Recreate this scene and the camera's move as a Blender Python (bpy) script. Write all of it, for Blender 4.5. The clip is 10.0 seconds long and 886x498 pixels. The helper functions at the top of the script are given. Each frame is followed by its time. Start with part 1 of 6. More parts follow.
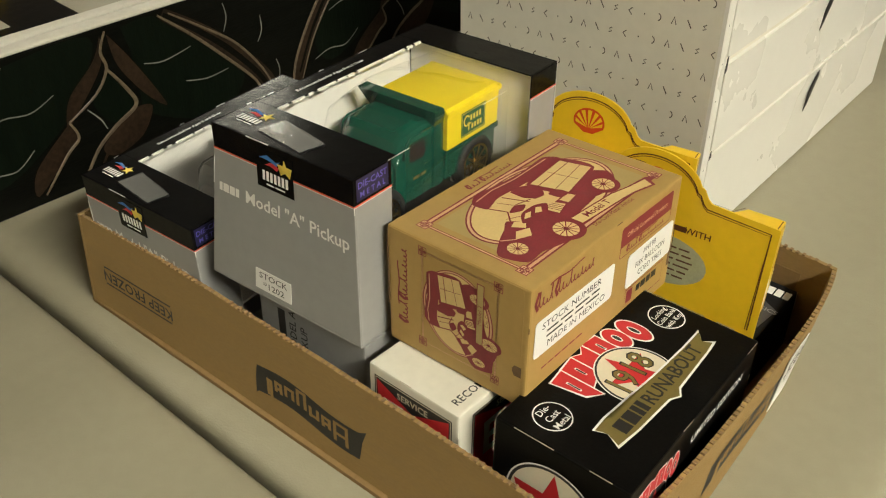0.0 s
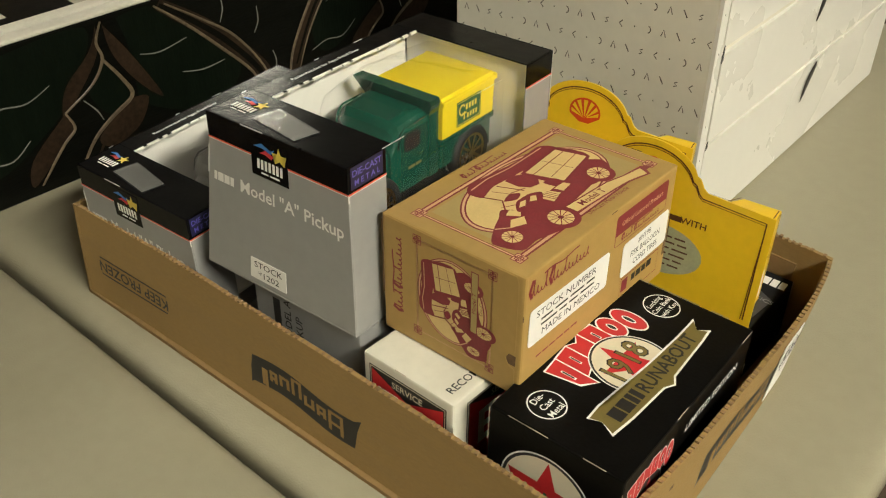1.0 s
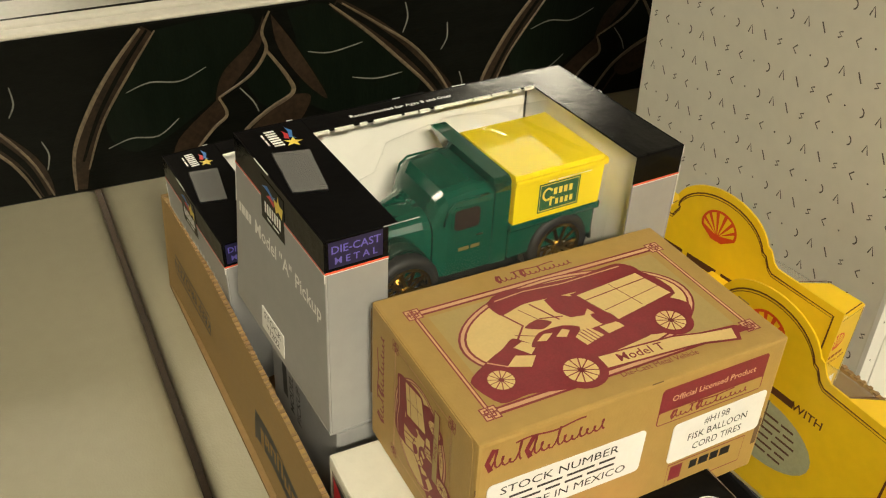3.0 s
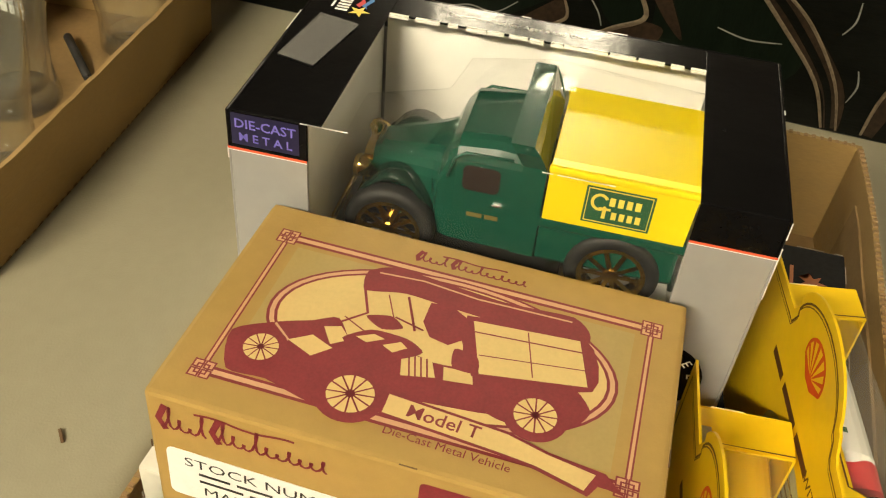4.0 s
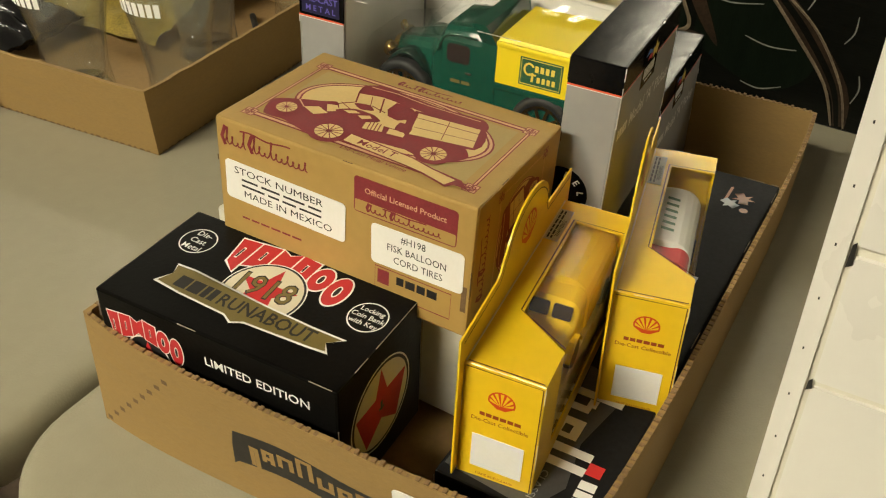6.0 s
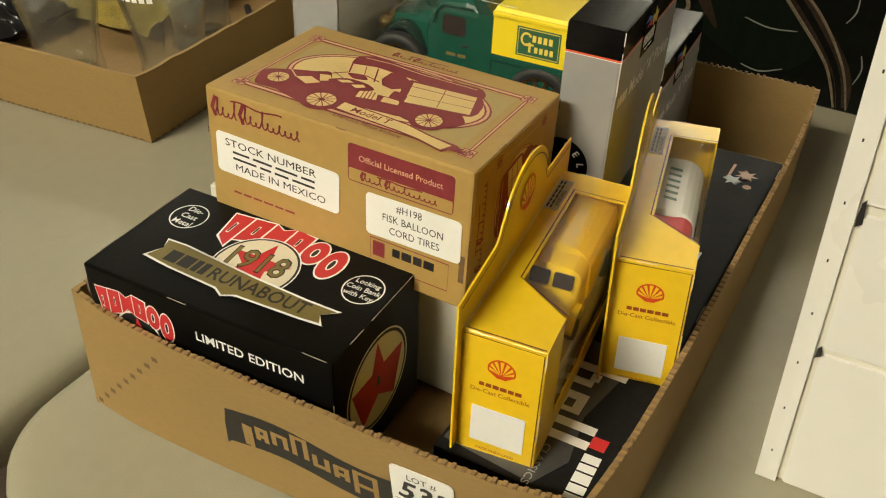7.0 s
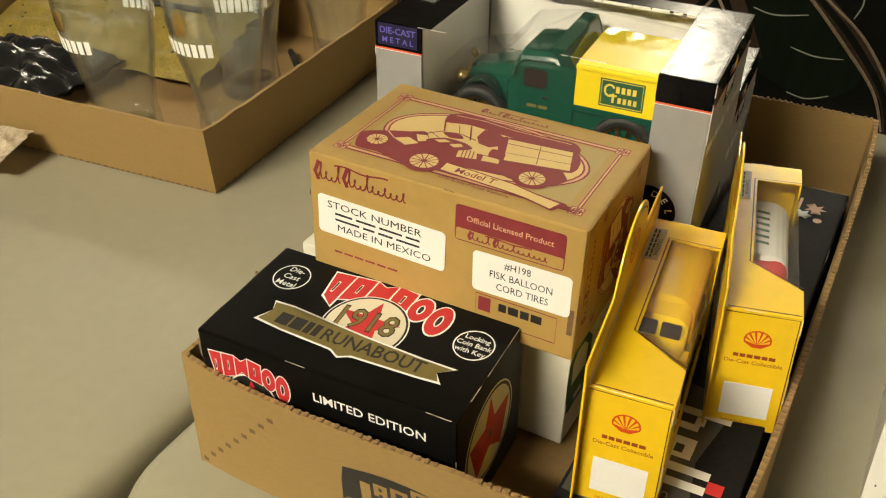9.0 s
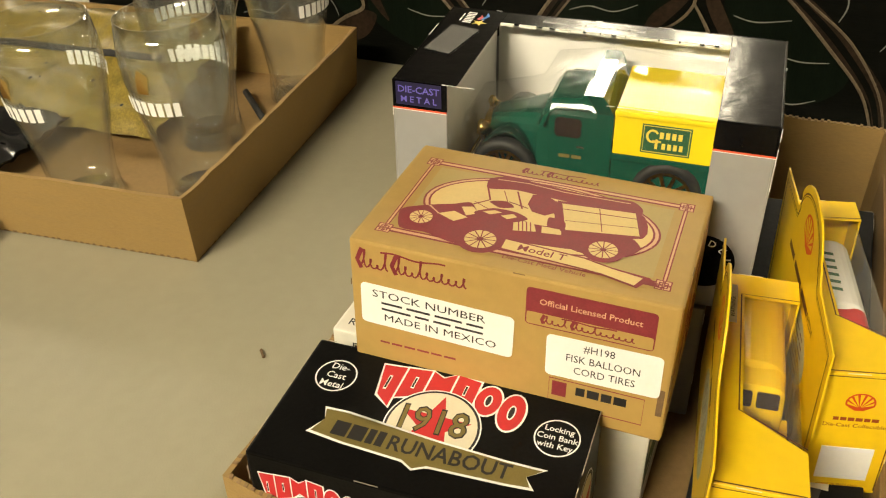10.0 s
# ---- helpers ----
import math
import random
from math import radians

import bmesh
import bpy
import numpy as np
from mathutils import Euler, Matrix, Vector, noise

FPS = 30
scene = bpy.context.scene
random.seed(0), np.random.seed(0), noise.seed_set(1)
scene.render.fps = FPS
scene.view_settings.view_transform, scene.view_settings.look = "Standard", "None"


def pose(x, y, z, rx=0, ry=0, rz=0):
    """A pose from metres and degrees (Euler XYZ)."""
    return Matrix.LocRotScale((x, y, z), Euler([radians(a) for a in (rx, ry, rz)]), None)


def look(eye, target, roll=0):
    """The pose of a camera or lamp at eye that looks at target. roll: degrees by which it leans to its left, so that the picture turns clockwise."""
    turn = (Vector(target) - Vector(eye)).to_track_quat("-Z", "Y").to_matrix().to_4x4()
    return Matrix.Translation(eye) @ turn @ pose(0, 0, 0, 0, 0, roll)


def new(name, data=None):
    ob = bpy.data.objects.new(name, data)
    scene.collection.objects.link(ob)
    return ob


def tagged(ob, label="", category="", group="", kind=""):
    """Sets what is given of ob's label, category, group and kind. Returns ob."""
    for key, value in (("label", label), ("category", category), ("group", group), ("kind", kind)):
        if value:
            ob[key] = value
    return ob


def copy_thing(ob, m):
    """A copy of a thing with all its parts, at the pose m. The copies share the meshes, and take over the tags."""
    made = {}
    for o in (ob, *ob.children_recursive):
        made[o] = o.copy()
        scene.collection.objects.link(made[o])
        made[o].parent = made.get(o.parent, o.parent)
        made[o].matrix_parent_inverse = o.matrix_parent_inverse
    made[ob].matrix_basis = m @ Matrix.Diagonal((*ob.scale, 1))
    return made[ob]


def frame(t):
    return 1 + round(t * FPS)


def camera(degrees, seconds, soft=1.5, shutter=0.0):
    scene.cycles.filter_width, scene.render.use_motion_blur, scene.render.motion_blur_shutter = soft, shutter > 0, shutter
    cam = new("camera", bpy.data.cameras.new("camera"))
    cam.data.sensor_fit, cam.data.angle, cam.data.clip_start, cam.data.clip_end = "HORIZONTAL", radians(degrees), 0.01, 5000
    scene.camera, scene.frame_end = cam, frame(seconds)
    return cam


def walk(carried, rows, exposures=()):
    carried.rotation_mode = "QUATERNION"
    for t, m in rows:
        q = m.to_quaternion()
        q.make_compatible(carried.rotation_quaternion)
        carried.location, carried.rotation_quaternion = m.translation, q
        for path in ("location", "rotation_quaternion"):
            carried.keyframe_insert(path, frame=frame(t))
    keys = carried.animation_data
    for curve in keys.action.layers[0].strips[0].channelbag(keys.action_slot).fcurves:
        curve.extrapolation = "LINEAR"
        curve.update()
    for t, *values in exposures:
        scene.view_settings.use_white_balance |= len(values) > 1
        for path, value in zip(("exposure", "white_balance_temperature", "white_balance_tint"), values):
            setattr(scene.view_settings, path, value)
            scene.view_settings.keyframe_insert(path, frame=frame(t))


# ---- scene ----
cam = camera(50.5, 10.0, soft=1.15)
PATH = [
    (0, (0.11535, -0.26442, 0.47013), (-0.8822, 1.0007, -0.7149), -0.67),
    (0.5, (0.11724, -0.26461, 0.46804), (-0.8782, 0.9999, -0.7195), -0.61),
    (1, (0.11847, -0.26416, 0.46692), (-0.8743, 0.9966, -0.7267), -0.63),
    (1.5, (0.11888, -0.26608, 0.46339), (-0.8838, 0.9875, -0.7296), -0.82),
    (2, (0.13084, -0.23931, 0.46422), (-0.9613, 0.9284, -0.7373), -2.72),
    (2.5, (0.13433, -0.18792, 0.46240), (-1.0829, 0.8812, -0.7104), -0.96),
    (2.7, (0.13899, -0.14918, 0.45762), (-1.1531, 0.8335, -0.7107), -0.73),
    (3.8, (0.05929, 0.11602, 0.39397), (-1.4730, 0.1010, -0.8912), 4.22),
    (4, (0.08558, 0.17081, 0.39579), (-1.3935, -0.1382, -0.9145), 2.77),
    (4.5, (0.16825, 0.24807, 0.40293), (-1.2789, -0.3410, -0.8455), 2.71),
    (5, (0.28230, 0.32622, 0.41373), (-1.1762, -0.3320, -0.7861), 2.46),
    (5.5, (0.26542, 0.34814, 0.41790), (-1.1723, -0.3616, -0.7776), 1.38),
    (6.8, (0.26366, 0.35353, 0.38401), (-1.2136, -0.3827, -0.7455), 0.25),
    (7, (0.26403, 0.35358, 0.38369), (-1.1990, -0.3787, -0.7667), 0.22),
    (7.5, (0.27192, 0.35009, 0.38391), (-1.1918, -0.3710, -0.7727), 0.47),
    (8, (0.27656, 0.34055, 0.39140), (-1.1941, -0.3789, -0.7573), 0.27),
    (8.5, (0.28007, 0.32876, 0.39949), (-1.1944, -0.4102, -0.7319), -0.85),
    (9, (0.28575, 0.30549, 0.40766), (-1.1942, -0.4364, -0.7146), -1.95),
    (9.5, (0.28193, 0.25827, 0.41772), (-1.2261, -0.4203, -0.7072), -2.26),
    (10, (0.25390, 0.21754, 0.42073), (-1.2859, -0.3587, -0.7181), -3.80),
]
EXPOSURES = [(0, 0.17, 6150, 10), (2.5, 0.13, 6400, 10), (4.0, 0.38, 7050, 12), (5.0, 0.24, 6700, 12), (5.5, -0.02, 6600, 11), (7.0, 0.02, 6450, 10), (7.5, 0.08, 6450, 10), (9.0, 0.22, 6650, 11), (9.5, 0.38, 6850, 11), (10, 0.37, 6950, 12)]
walk(cam, [(t, look(eye, target, roll)) for t, eye, target, roll in PATH], EXPOSURES)

# ---- world, light, exposure ----
world = bpy.data.worlds.new("world")
scene.world = world
world.use_nodes = True
world.node_tree.nodes["Background"].inputs[0].default_value = (1.0, 0.93, 0.8, 1)
world.node_tree.nodes["Background"].inputs[1].default_value = 0.015
LAMP = (1.0, 0.925, 0.70)
LAMP_POWER = 40.0
KEY_POWER = 168.0


# ---- materials ----
def mat(name, colour, rough=0.6, metal=0.0, vary=0.12, scale=60.0, bump=0.0, bump_scale=400.0, stretch=None, coat=0.0, spec=0.5, second=None, alpha=1.0):
    """A surface with grain and slow blotches in its colour, and fine relief."""
    m = bpy.data.materials.new(name)
    m.use_nodes = True
    nt = m.node_tree
    b = nt.nodes["Principled BSDF"]
    b.inputs["Roughness"].default_value = rough
    b.inputs["Metallic"].default_value = metal
    b.inputs["Coat Weight"].default_value = coat
    b.inputs["Coat Roughness"].default_value = 0.08
    b.inputs["Specular IOR Level"].default_value = spec
    tc = nt.nodes.new("ShaderNodeTexCoord")
    mp = nt.nodes.new("ShaderNodeMapping")
    mp.inputs["Scale"].default_value = stretch or (1, 1, 1)
    nt.links.new(tc.outputs["Object"], mp.inputs["Vector"])
    n1 = nt.nodes.new("ShaderNodeTexNoise")
    n1.inputs["Scale"].default_value = scale
    n1.inputs["Detail"].default_value = 5
    n2 = nt.nodes.new("ShaderNodeTexNoise")
    n2.inputs["Scale"].default_value = scale * 9
    n2.inputs["Detail"].default_value = 3
    for n in (n1, n2):
        nt.links.new(mp.outputs[0], n.inputs["Vector"])
    add = nt.nodes.new("ShaderNodeMath")
    add.operation = "MULTIPLY_ADD"
    add.inputs[1].default_value = 0.5
    nt.links.new(n1.outputs["Fac"], add.inputs[0])
    half = nt.nodes.new("ShaderNodeMath")
    half.operation = "MULTIPLY"
    half.inputs[1].default_value = 0.5
    nt.links.new(n2.outputs["Fac"], half.inputs[0])
    nt.links.new(half.outputs[0], add.inputs[2])
    ramp = nt.nodes.new("ShaderNodeValToRGB")
    ramp.color_ramp.elements[0].position = 0.3
    ramp.color_ramp.elements[1].position = 0.7
    lo = second or tuple(max(0, c * (1 - vary)) for c in colour)
    hi = tuple(min(1, c * (1 + vary)) for c in colour)
    ramp.color_ramp.elements[0].color = (*lo, 1)
    ramp.color_ramp.elements[1].color = (*hi, 1)
    nt.links.new(add.outputs[0], ramp.inputs[0])
    nt.links.new(ramp.outputs[0], b.inputs["Base Color"])
    rr = nt.nodes.new("ShaderNodeMapRange")
    rr.inputs[3].default_value = max(0.02, rough * 0.8)
    rr.inputs[4].default_value = min(1, rough * 1.2)
    nt.links.new(n1.outputs["Fac"], rr.inputs[0])
    nt.links.new(rr.outputs[0], b.inputs["Roughness"])
    if bump:
        n3 = nt.nodes.new("ShaderNodeTexNoise")
        n3.inputs["Scale"].default_value = bump_scale
        n3.inputs["Detail"].default_value = 4
        nt.links.new(mp.outputs[0], n3.inputs["Vector"])
        bp = nt.nodes.new("ShaderNodeBump")
        bp.inputs["Strength"].default_value = bump
        bp.inputs["Distance"].default_value = 0.001
        nt.links.new(n3.outputs["Fac"], bp.inputs["Height"])
        nt.links.new(bp.outputs[0], b.inputs["Normal"])
    return m


def clear(name, colour=(1, 1, 1), rough=0.03, gloss=0.12, haze=0.06, rim=0.6, fall=4.0):
    """Thin clear film: mostly see-through, a little haze, a glossy skin."""
    m = bpy.data.materials.new(name)
    m.use_nodes = True
    nt = m.node_tree
    nt.nodes.remove(nt.nodes["Principled BSDF"])
    out = nt.nodes["Material Output"]
    tr = nt.nodes.new("ShaderNodeBsdfTransparent")
    tr.inputs[0].default_value = (*colour, 1)
    df = nt.nodes.new("ShaderNodeBsdfDiffuse")
    df.inputs[0].default_value = (0.8, 0.8, 0.8, 1)
    gl = nt.nodes.new("ShaderNodeBsdfGlossy")
    gl.inputs["Roughness"].default_value = rough
    m1 = nt.nodes.new("ShaderNodeMixShader")
    m1.inputs[0].default_value = haze
    nt.links.new(tr.outputs[0], m1.inputs[1])
    nt.links.new(df.outputs[0], m1.inputs[2])
    lw = nt.nodes.new("ShaderNodeLayerWeight")
    lw.inputs[0].default_value = 0.5
    pw = nt.nodes.new("ShaderNodeMath")
    pw.operation = "POWER"
    pw.inputs[1].default_value = fall
    nt.links.new(lw.outputs["Facing"], pw.inputs[0])
    fr = nt.nodes.new("ShaderNodeMath")
    fr.operation = "MULTIPLY_ADD"
    fr.inputs[1].default_value = rim
    fr.inputs[2].default_value = gloss * 0.35
    nt.links.new(pw.outputs[0], fr.inputs[0])
    tcn = nt.nodes.new("ShaderNodeTexCoord")
    nz = nt.nodes.new("ShaderNodeTexNoise")
    nz.inputs["Scale"].default_value = 22
    bp = nt.nodes.new("ShaderNodeBump")
    bp.inputs["Strength"].default_value = 0.35
    bp.inputs["Distance"].default_value = 0.004
    nt.links.new(tcn.outputs["Object"], nz.inputs["Vector"])
    nt.links.new(nz.outputs["Fac"], bp.inputs["Height"])
    nt.links.new(bp.outputs[0], gl.inputs["Normal"])
    m2 = nt.nodes.new("ShaderNodeMixShader")
    nt.links.new(fr.outputs[0], m2.inputs[0])
    nt.links.new(m1.outputs[0], m2.inputs[1])
    nt.links.new(gl.outputs[0], m2.inputs[2])
    nt.links.new(m2.outputs[0], out.inputs[0])
    return m


def glowing(name, colour, power):
    m = bpy.data.materials.new(name)
    m.use_nodes = True
    b = m.node_tree.nodes["Principled BSDF"]
    b.inputs["Emission Color"].default_value = (*colour, 1)
    b.inputs["Emission Strength"].default_value = power
    return m


KRAFT = mat("kraft_board", (0.300, 0.190, 0.066), 0.8, vary=0.10, scale=25, bump=0.25, bump_scale=900, stretch=(1, 1, 4))
KRAFT_IN = mat("kraft_inside", (0.235, 0.145, 0.054), 0.85, vary=0.12, scale=25, bump=0.2, bump_scale=900)
KRAFT_FLUTE = mat("kraft_flute", (0.25, 0.155, 0.07), 0.9, vary=0.3, scale=300)
KRAFT_EDGE = mat("kraft_edge", (0.15, 0.09, 0.042), 0.9, vary=0.3, scale=300)
TAN = mat("tan_carton", (0.405, 0.258, 0.078), 0.55, vary=0.07, scale=20, bump=0.12, bump_scale=900)
MAROON = mat("maroon_ink", (0.22, 0.028, 0.035), 0.55, vary=0.18, scale=120)
CREAM = mat("cream_ink", (0.66, 0.48, 0.20), 0.55, vary=0.06, scale=80)
ROSE = mat("rose_ink", (0.62, 0.36, 0.21), 0.55, vary=0.06, scale=80)
TAN_DARK = mat("olive_tan_ink", (0.40, 0.29, 0.11), 0.55, vary=0.06, scale=80)
BLACKCARD = mat("black_card", (0.0040, 0.0038, 0.0035), 0.38, spec=0.09, vary=0.35, scale=50, bump=0.08, bump_scale=500)
BLACKGLOSS = mat("black_gloss_card", (0.0045, 0.0045, 0.005), 0.17, spec=0.125, vary=0.3, scale=40, bump=0.30, bump_scale=70)
SCUFF = mat("scuffed_card", (0.42, 0.36, 0.28), 0.8, vary=0.4, scale=500)
GREYCARD = mat("silver_grey_card", (0.34, 0.34, 0.337), 0.40, metal=0.15, vary=0.06, scale=12, bump=0.05, bump_scale=600)
# silver card again, a little darker: shade under the upper box put into the colour
GREYSHADED = mat("shaded_silver_card", (0.32, 0.32, 0.318), 0.40, metal=0.2, vary=0.07, scale=12, bump=0.05, bump_scale=600)
WHITECARD = mat("white_card", (0.82, 0.80, 0.75), 0.55, vary=0.05, scale=14, bump=0.06, bump_scale=500)
PAPER = mat("white_label_paper", (0.82, 0.81, 0.78), 0.6, vary=0.03, scale=60)
CREAMCARD = mat("off_white_card", (0.68, 0.65, 0.56), 0.5, vary=0.06, scale=18, bump=0.05, bump_scale=500)
RED = mat("red_ink", (0.55, 0.025, 0.03), 0.45, vary=0.08, scale=90)
ORANGE = mat("orange_red_line", (0.75, 0.10, 0.04), 0.4, vary=0.05, scale=90)
INK = mat("black_ink", (0.015, 0.014, 0.014), 0.5, vary=0.3, scale=90)
WHITEINK = mat("white_ink", (0.86, 0.85, 0.82), 0.5, vary=0.04, scale=90)
GOLDINK = mat("old_gold_ink", (0.20, 0.155, 0.045), 0.4, metal=0.2, vary=0.12, scale=200)
IVORY = mat("ivory_ink", (0.72, 0.66, 0.50), 0.5, vary=0.04, scale=90)
YELLOW = mat("yellow_card", (0.82, 0.535, 0.016), 0.33, vary=0.06, scale=16, bump=0.04, bump_scale=400, coat=0.2)
YELLOW_IN = mat("pale_yellow_card", (0.80, 0.70, 0.44), 0.5, vary=0.06, scale=16)
SHELLRED = mat("red_orange_ink", (0.62, 0.06, 0.012), 0.4, vary=0.06, scale=90)
RUSTINK = mat("rust_ink", (0.30, 0.05, 0.012), 0.5, vary=0.1, scale=90)
MATTBLACK = mat("matt_black_card", (0.011, 0.011, 0.012), 0.6, spec=0.12, vary=0.3, scale=40, bump=0.1, bump_scale=300)
BROWNINK = mat("brown_ink", (0.10, 0.035, 0.012), 0.5, vary=0.1, scale=90)
BLUEINK = mat("blue_ink", (0.03, 0.16, 0.48), 0.4, vary=0.05, scale=90)
NAVY = mat("navy_ink", (0.012, 0.011, 0.05), 0.3, vary=0.1, scale=90)
VIOLET = mat("violet_ink", (0.16, 0.14, 0.55), 0.4, vary=0.08, scale=90)
STARYEL = mat("star_yellow_ink", (0.80, 0.62, 0.10), 0.4, vary=0.05, scale=90)
GREENINK = mat("dark_green_ink", (0.02, 0.10, 0.045), 0.45, vary=0.1, scale=90)
DKFENDER = mat("black_green_enamel", (0.003, 0.022, 0.015), 0.12, vary=0.1, scale=30, coat=0.8)
DKGREEN = mat("bottle_green_enamel", (0.004, 0.066, 0.042), 0.14, vary=0.08, scale=30, coat=0.6)
TOYYEL = mat("bright_yellow_plastic", (0.86, 0.66, 0.012), 0.3, vary=0.03, scale=30)
TOYDEEP = mat("deep_yellow_enamel", (0.82, 0.53, 0.014), 0.25, vary=0.04, scale=30, coat=0.3)
TOYWHITE = mat("white_enamel", (0.78, 0.77, 0.72), 0.25, vary=0.03, scale=30, coat=0.3)
TOYGREY = mat("grey_enamel", (0.22, 0.22, 0.21), 0.3, vary=0.05, scale=30, coat=0.3)
TYRE = mat("black_rubber", (0.014, 0.014, 0.014), 0.6, vary=0.2, scale=200)
GOLD = mat("gold_plating", (0.72, 0.52, 0.20), 0.2, metal=1.0, vary=0.1, scale=200)
CHROME = mat("chrome", (0.7, 0.7, 0.7), 0.12, metal=1.0, vary=0.05, scale=200)
DARKWIN = mat("dark_window", (0.03, 0.02, 0.018), 0.2, vary=0.2, scale=60)
FILM = clear("clear_film", haze=0.008, gloss=0.002, rough=0.06, rim=0.25, fall=6.0)
BLISTER = clear("clear_moulded_blister", haze=0.004, gloss=0.012, rough=0.05, rim=0.50, fall=4.5)
# extra white haze stands in for light reflected by the yellow boxes' film
FILM_SOFT = clear("pale_sheen_film", haze=0.05, gloss=0.06, rough=0.09)
FILM_DUSTY = clear("dusty_film", haze=0.16, gloss=0.12, rough=0.1)
TAPE = clear("clear_tape", (0.95, 0.95, 0.93), haze=0.10, gloss=0.15, rough=0.15)
TABLE = mat("grey_beige_plastic", (0.325, 0.298, 0.215), 0.36, vary=0.05, scale=9, bump=0.25, bump_scale=700)
LEAFBLACK = mat("black_painted_wood", (0.0035, 0.0038, 0.0028), 0.34, spec=0.09, vary=0.5, scale=10, bump=0.35, bump_scale=60, stretch=(1, 1, 9))
LEAFBROWN = mat("bronze_brushed_paint", (0.021, 0.013, 0.008), 0.4, spec=0.2, vary=0.7, scale=24, bump=0.3, bump_scale=80)
LEAFTAN = mat("tan_brushed_paint", (0.11, 0.083, 0.052), 0.45, vary=0.6, scale=40, bump=0.2, bump_scale=90)
LEAFGREEN = mat("deep_green_black_paint", (0.0035, 0.0060, 0.0035), 0.32, spec=0.12, vary=0.4, scale=16, bump=0.3, bump_scale=60, stretch=(1, 6, 1))
VEINLINE = mat("grey_vein_paint", (0.17, 0.17, 0.15), 0.45, vary=0.4, scale=90)
PALEWOOD = mat("whitewashed_board", (0.60, 0.57, 0.50), 0.5, vary=0.08, scale=20, bump=0.15, bump_scale=90)
PATTERNCARD = mat("pale_patterned_card", (0.70, 0.67, 0.58), 0.5, vary=0.05, scale=12, bump=0.05, bump_scale=400)
GLOSSWHITE = mat("glossy_white_card", (0.74, 0.72, 0.68), 0.28, vary=0.02, scale=8, bump=0.05, bump_scale=60)
OLIVE = mat("olive_mottled_cloth", (0.25, 0.18, 0.035), 0.4, vary=0.45, scale=60, bump=0.3, bump_scale=200, second=(0.11, 0.085, 0.02))
BLACKBAG = mat("black_plastic_bag", (0.012, 0.012, 0.013), 0.18, vary=0.3, scale=60, bump=0.5, bump_scale=120)
LACE = mat("pale_patterned_paper", (0.58, 0.50, 0.36), 0.6, vary=0.1, scale=110, second=(0.16, 0.10, 0.05))
FLOOR = mat("brown_carpet", (0.075, 0.052, 0.034), 0.9, vary=0.25, scale=20, bump=0.4, bump_scale=300)
WALLPAINT = mat("cream_wall_paint", (0.62, 0.57, 0.46), 0.7, vary=0.03, scale=3, bump=0.08, bump_scale=200)
CEILPAINT = mat("grey_ceiling_tile", (0.36, 0.34, 0.30), 0.8, vary=0.05, scale=30, bump=0.2, bump_scale=200)
LAMPGLOW = glowing("lamp_diffuser_glow", LAMP, LAMP_POWER)
KEYGLOW = glowing("added_key_diffuser_glow", LAMP, KEY_POWER)
LAMPFRAME = mat("white_enamelled_steel", (0.75, 0.74, 0.72), 0.4, vary=0.03, scale=20)

THINGLASS = clear("clear_thin_glass", (0.97, 0.985, 0.97), haze=0.02, gloss=0.22, rough=0.02, rim=0.95, fall=3.2)
GLASS = bpy.data.materials.new("clear_drinking_glass")
GLASS.use_nodes = True
gb = GLASS.node_tree.nodes["Principled BSDF"]
gb.inputs["Transmission Weight"].default_value = 1.0
gb.inputs["Roughness"].default_value = 0.0
gb.inputs["IOR"].default_value = 1.48
gb.inputs["Base Color"].default_value = (0.96, 0.98, 0.96, 1)


# ---- building blocks ----
def root(name, m, label, category, group="", kind=""):
    ob = new(name)
    ob.empty_display_size = 0.02
    ob.matrix_world = m
    return tagged(ob, label, category, group, kind)


def part(name, bm, material, parent=None, label="", smooth=False):
    me = bpy.data.meshes.new(name)
    bmesh.ops.recalc_face_normals(bm, faces=bm.faces[:]) if smooth is not None else None
    bm.to_mesh(me)
    bm.free()
    me.materials.append(material)
    if smooth:
        for p in me.polygons:
            p.use_smooth = True
    ob = new(name, me)
    if parent is not None:
        ob.parent = parent
    if label:
        ob["label"] = label
    return ob


def box(x0, y0, z0, x1, y1, z1, bevel=0.0, bm=None, seg=1):
    bm = bm or bmesh.new()
    vs = [bm.verts.new(p) for p in ((x0, y0, z0), (x1, y0, z0), (x1, y1, z0), (x0, y1, z0), (x0, y0, z1), (x1, y0, z1), (x1, y1, z1), (x0, y1, z1))]
    fs = [bm.faces.new([vs[i] for i in f]) for f in ((3, 2, 1, 0), (4, 5, 6, 7), (0, 1, 5, 4), (1, 2, 6, 5), (2, 3, 7, 6), (3, 0, 4, 7))]
    if bevel:
        es = list({e for f in fs for e in f.edges})
        bmesh.ops.bevel(bm, geom=es, offset=bevel, segments=seg, affect="EDGES", profile=0.6)
    return bm


def prism(pts, f, d0, d1, bm=None):
    """A plate: the outline pts on the frame f, from lift d0 to lift d1."""
    bm = bm or bmesh.new()
    a = [bm.verts.new(f(x, y, d0)) for x, y in pts]
    b = [bm.verts.new(f(x, y, d1)) for x, y in pts]
    bm.faces.new(a[::-1])
    bm.faces.new(b)
    n = len(pts)
    for i in range(n):
        bm.faces.new((a[i], a[(i + 1) % n], b[(i + 1) % n], b[i]))
    return bm


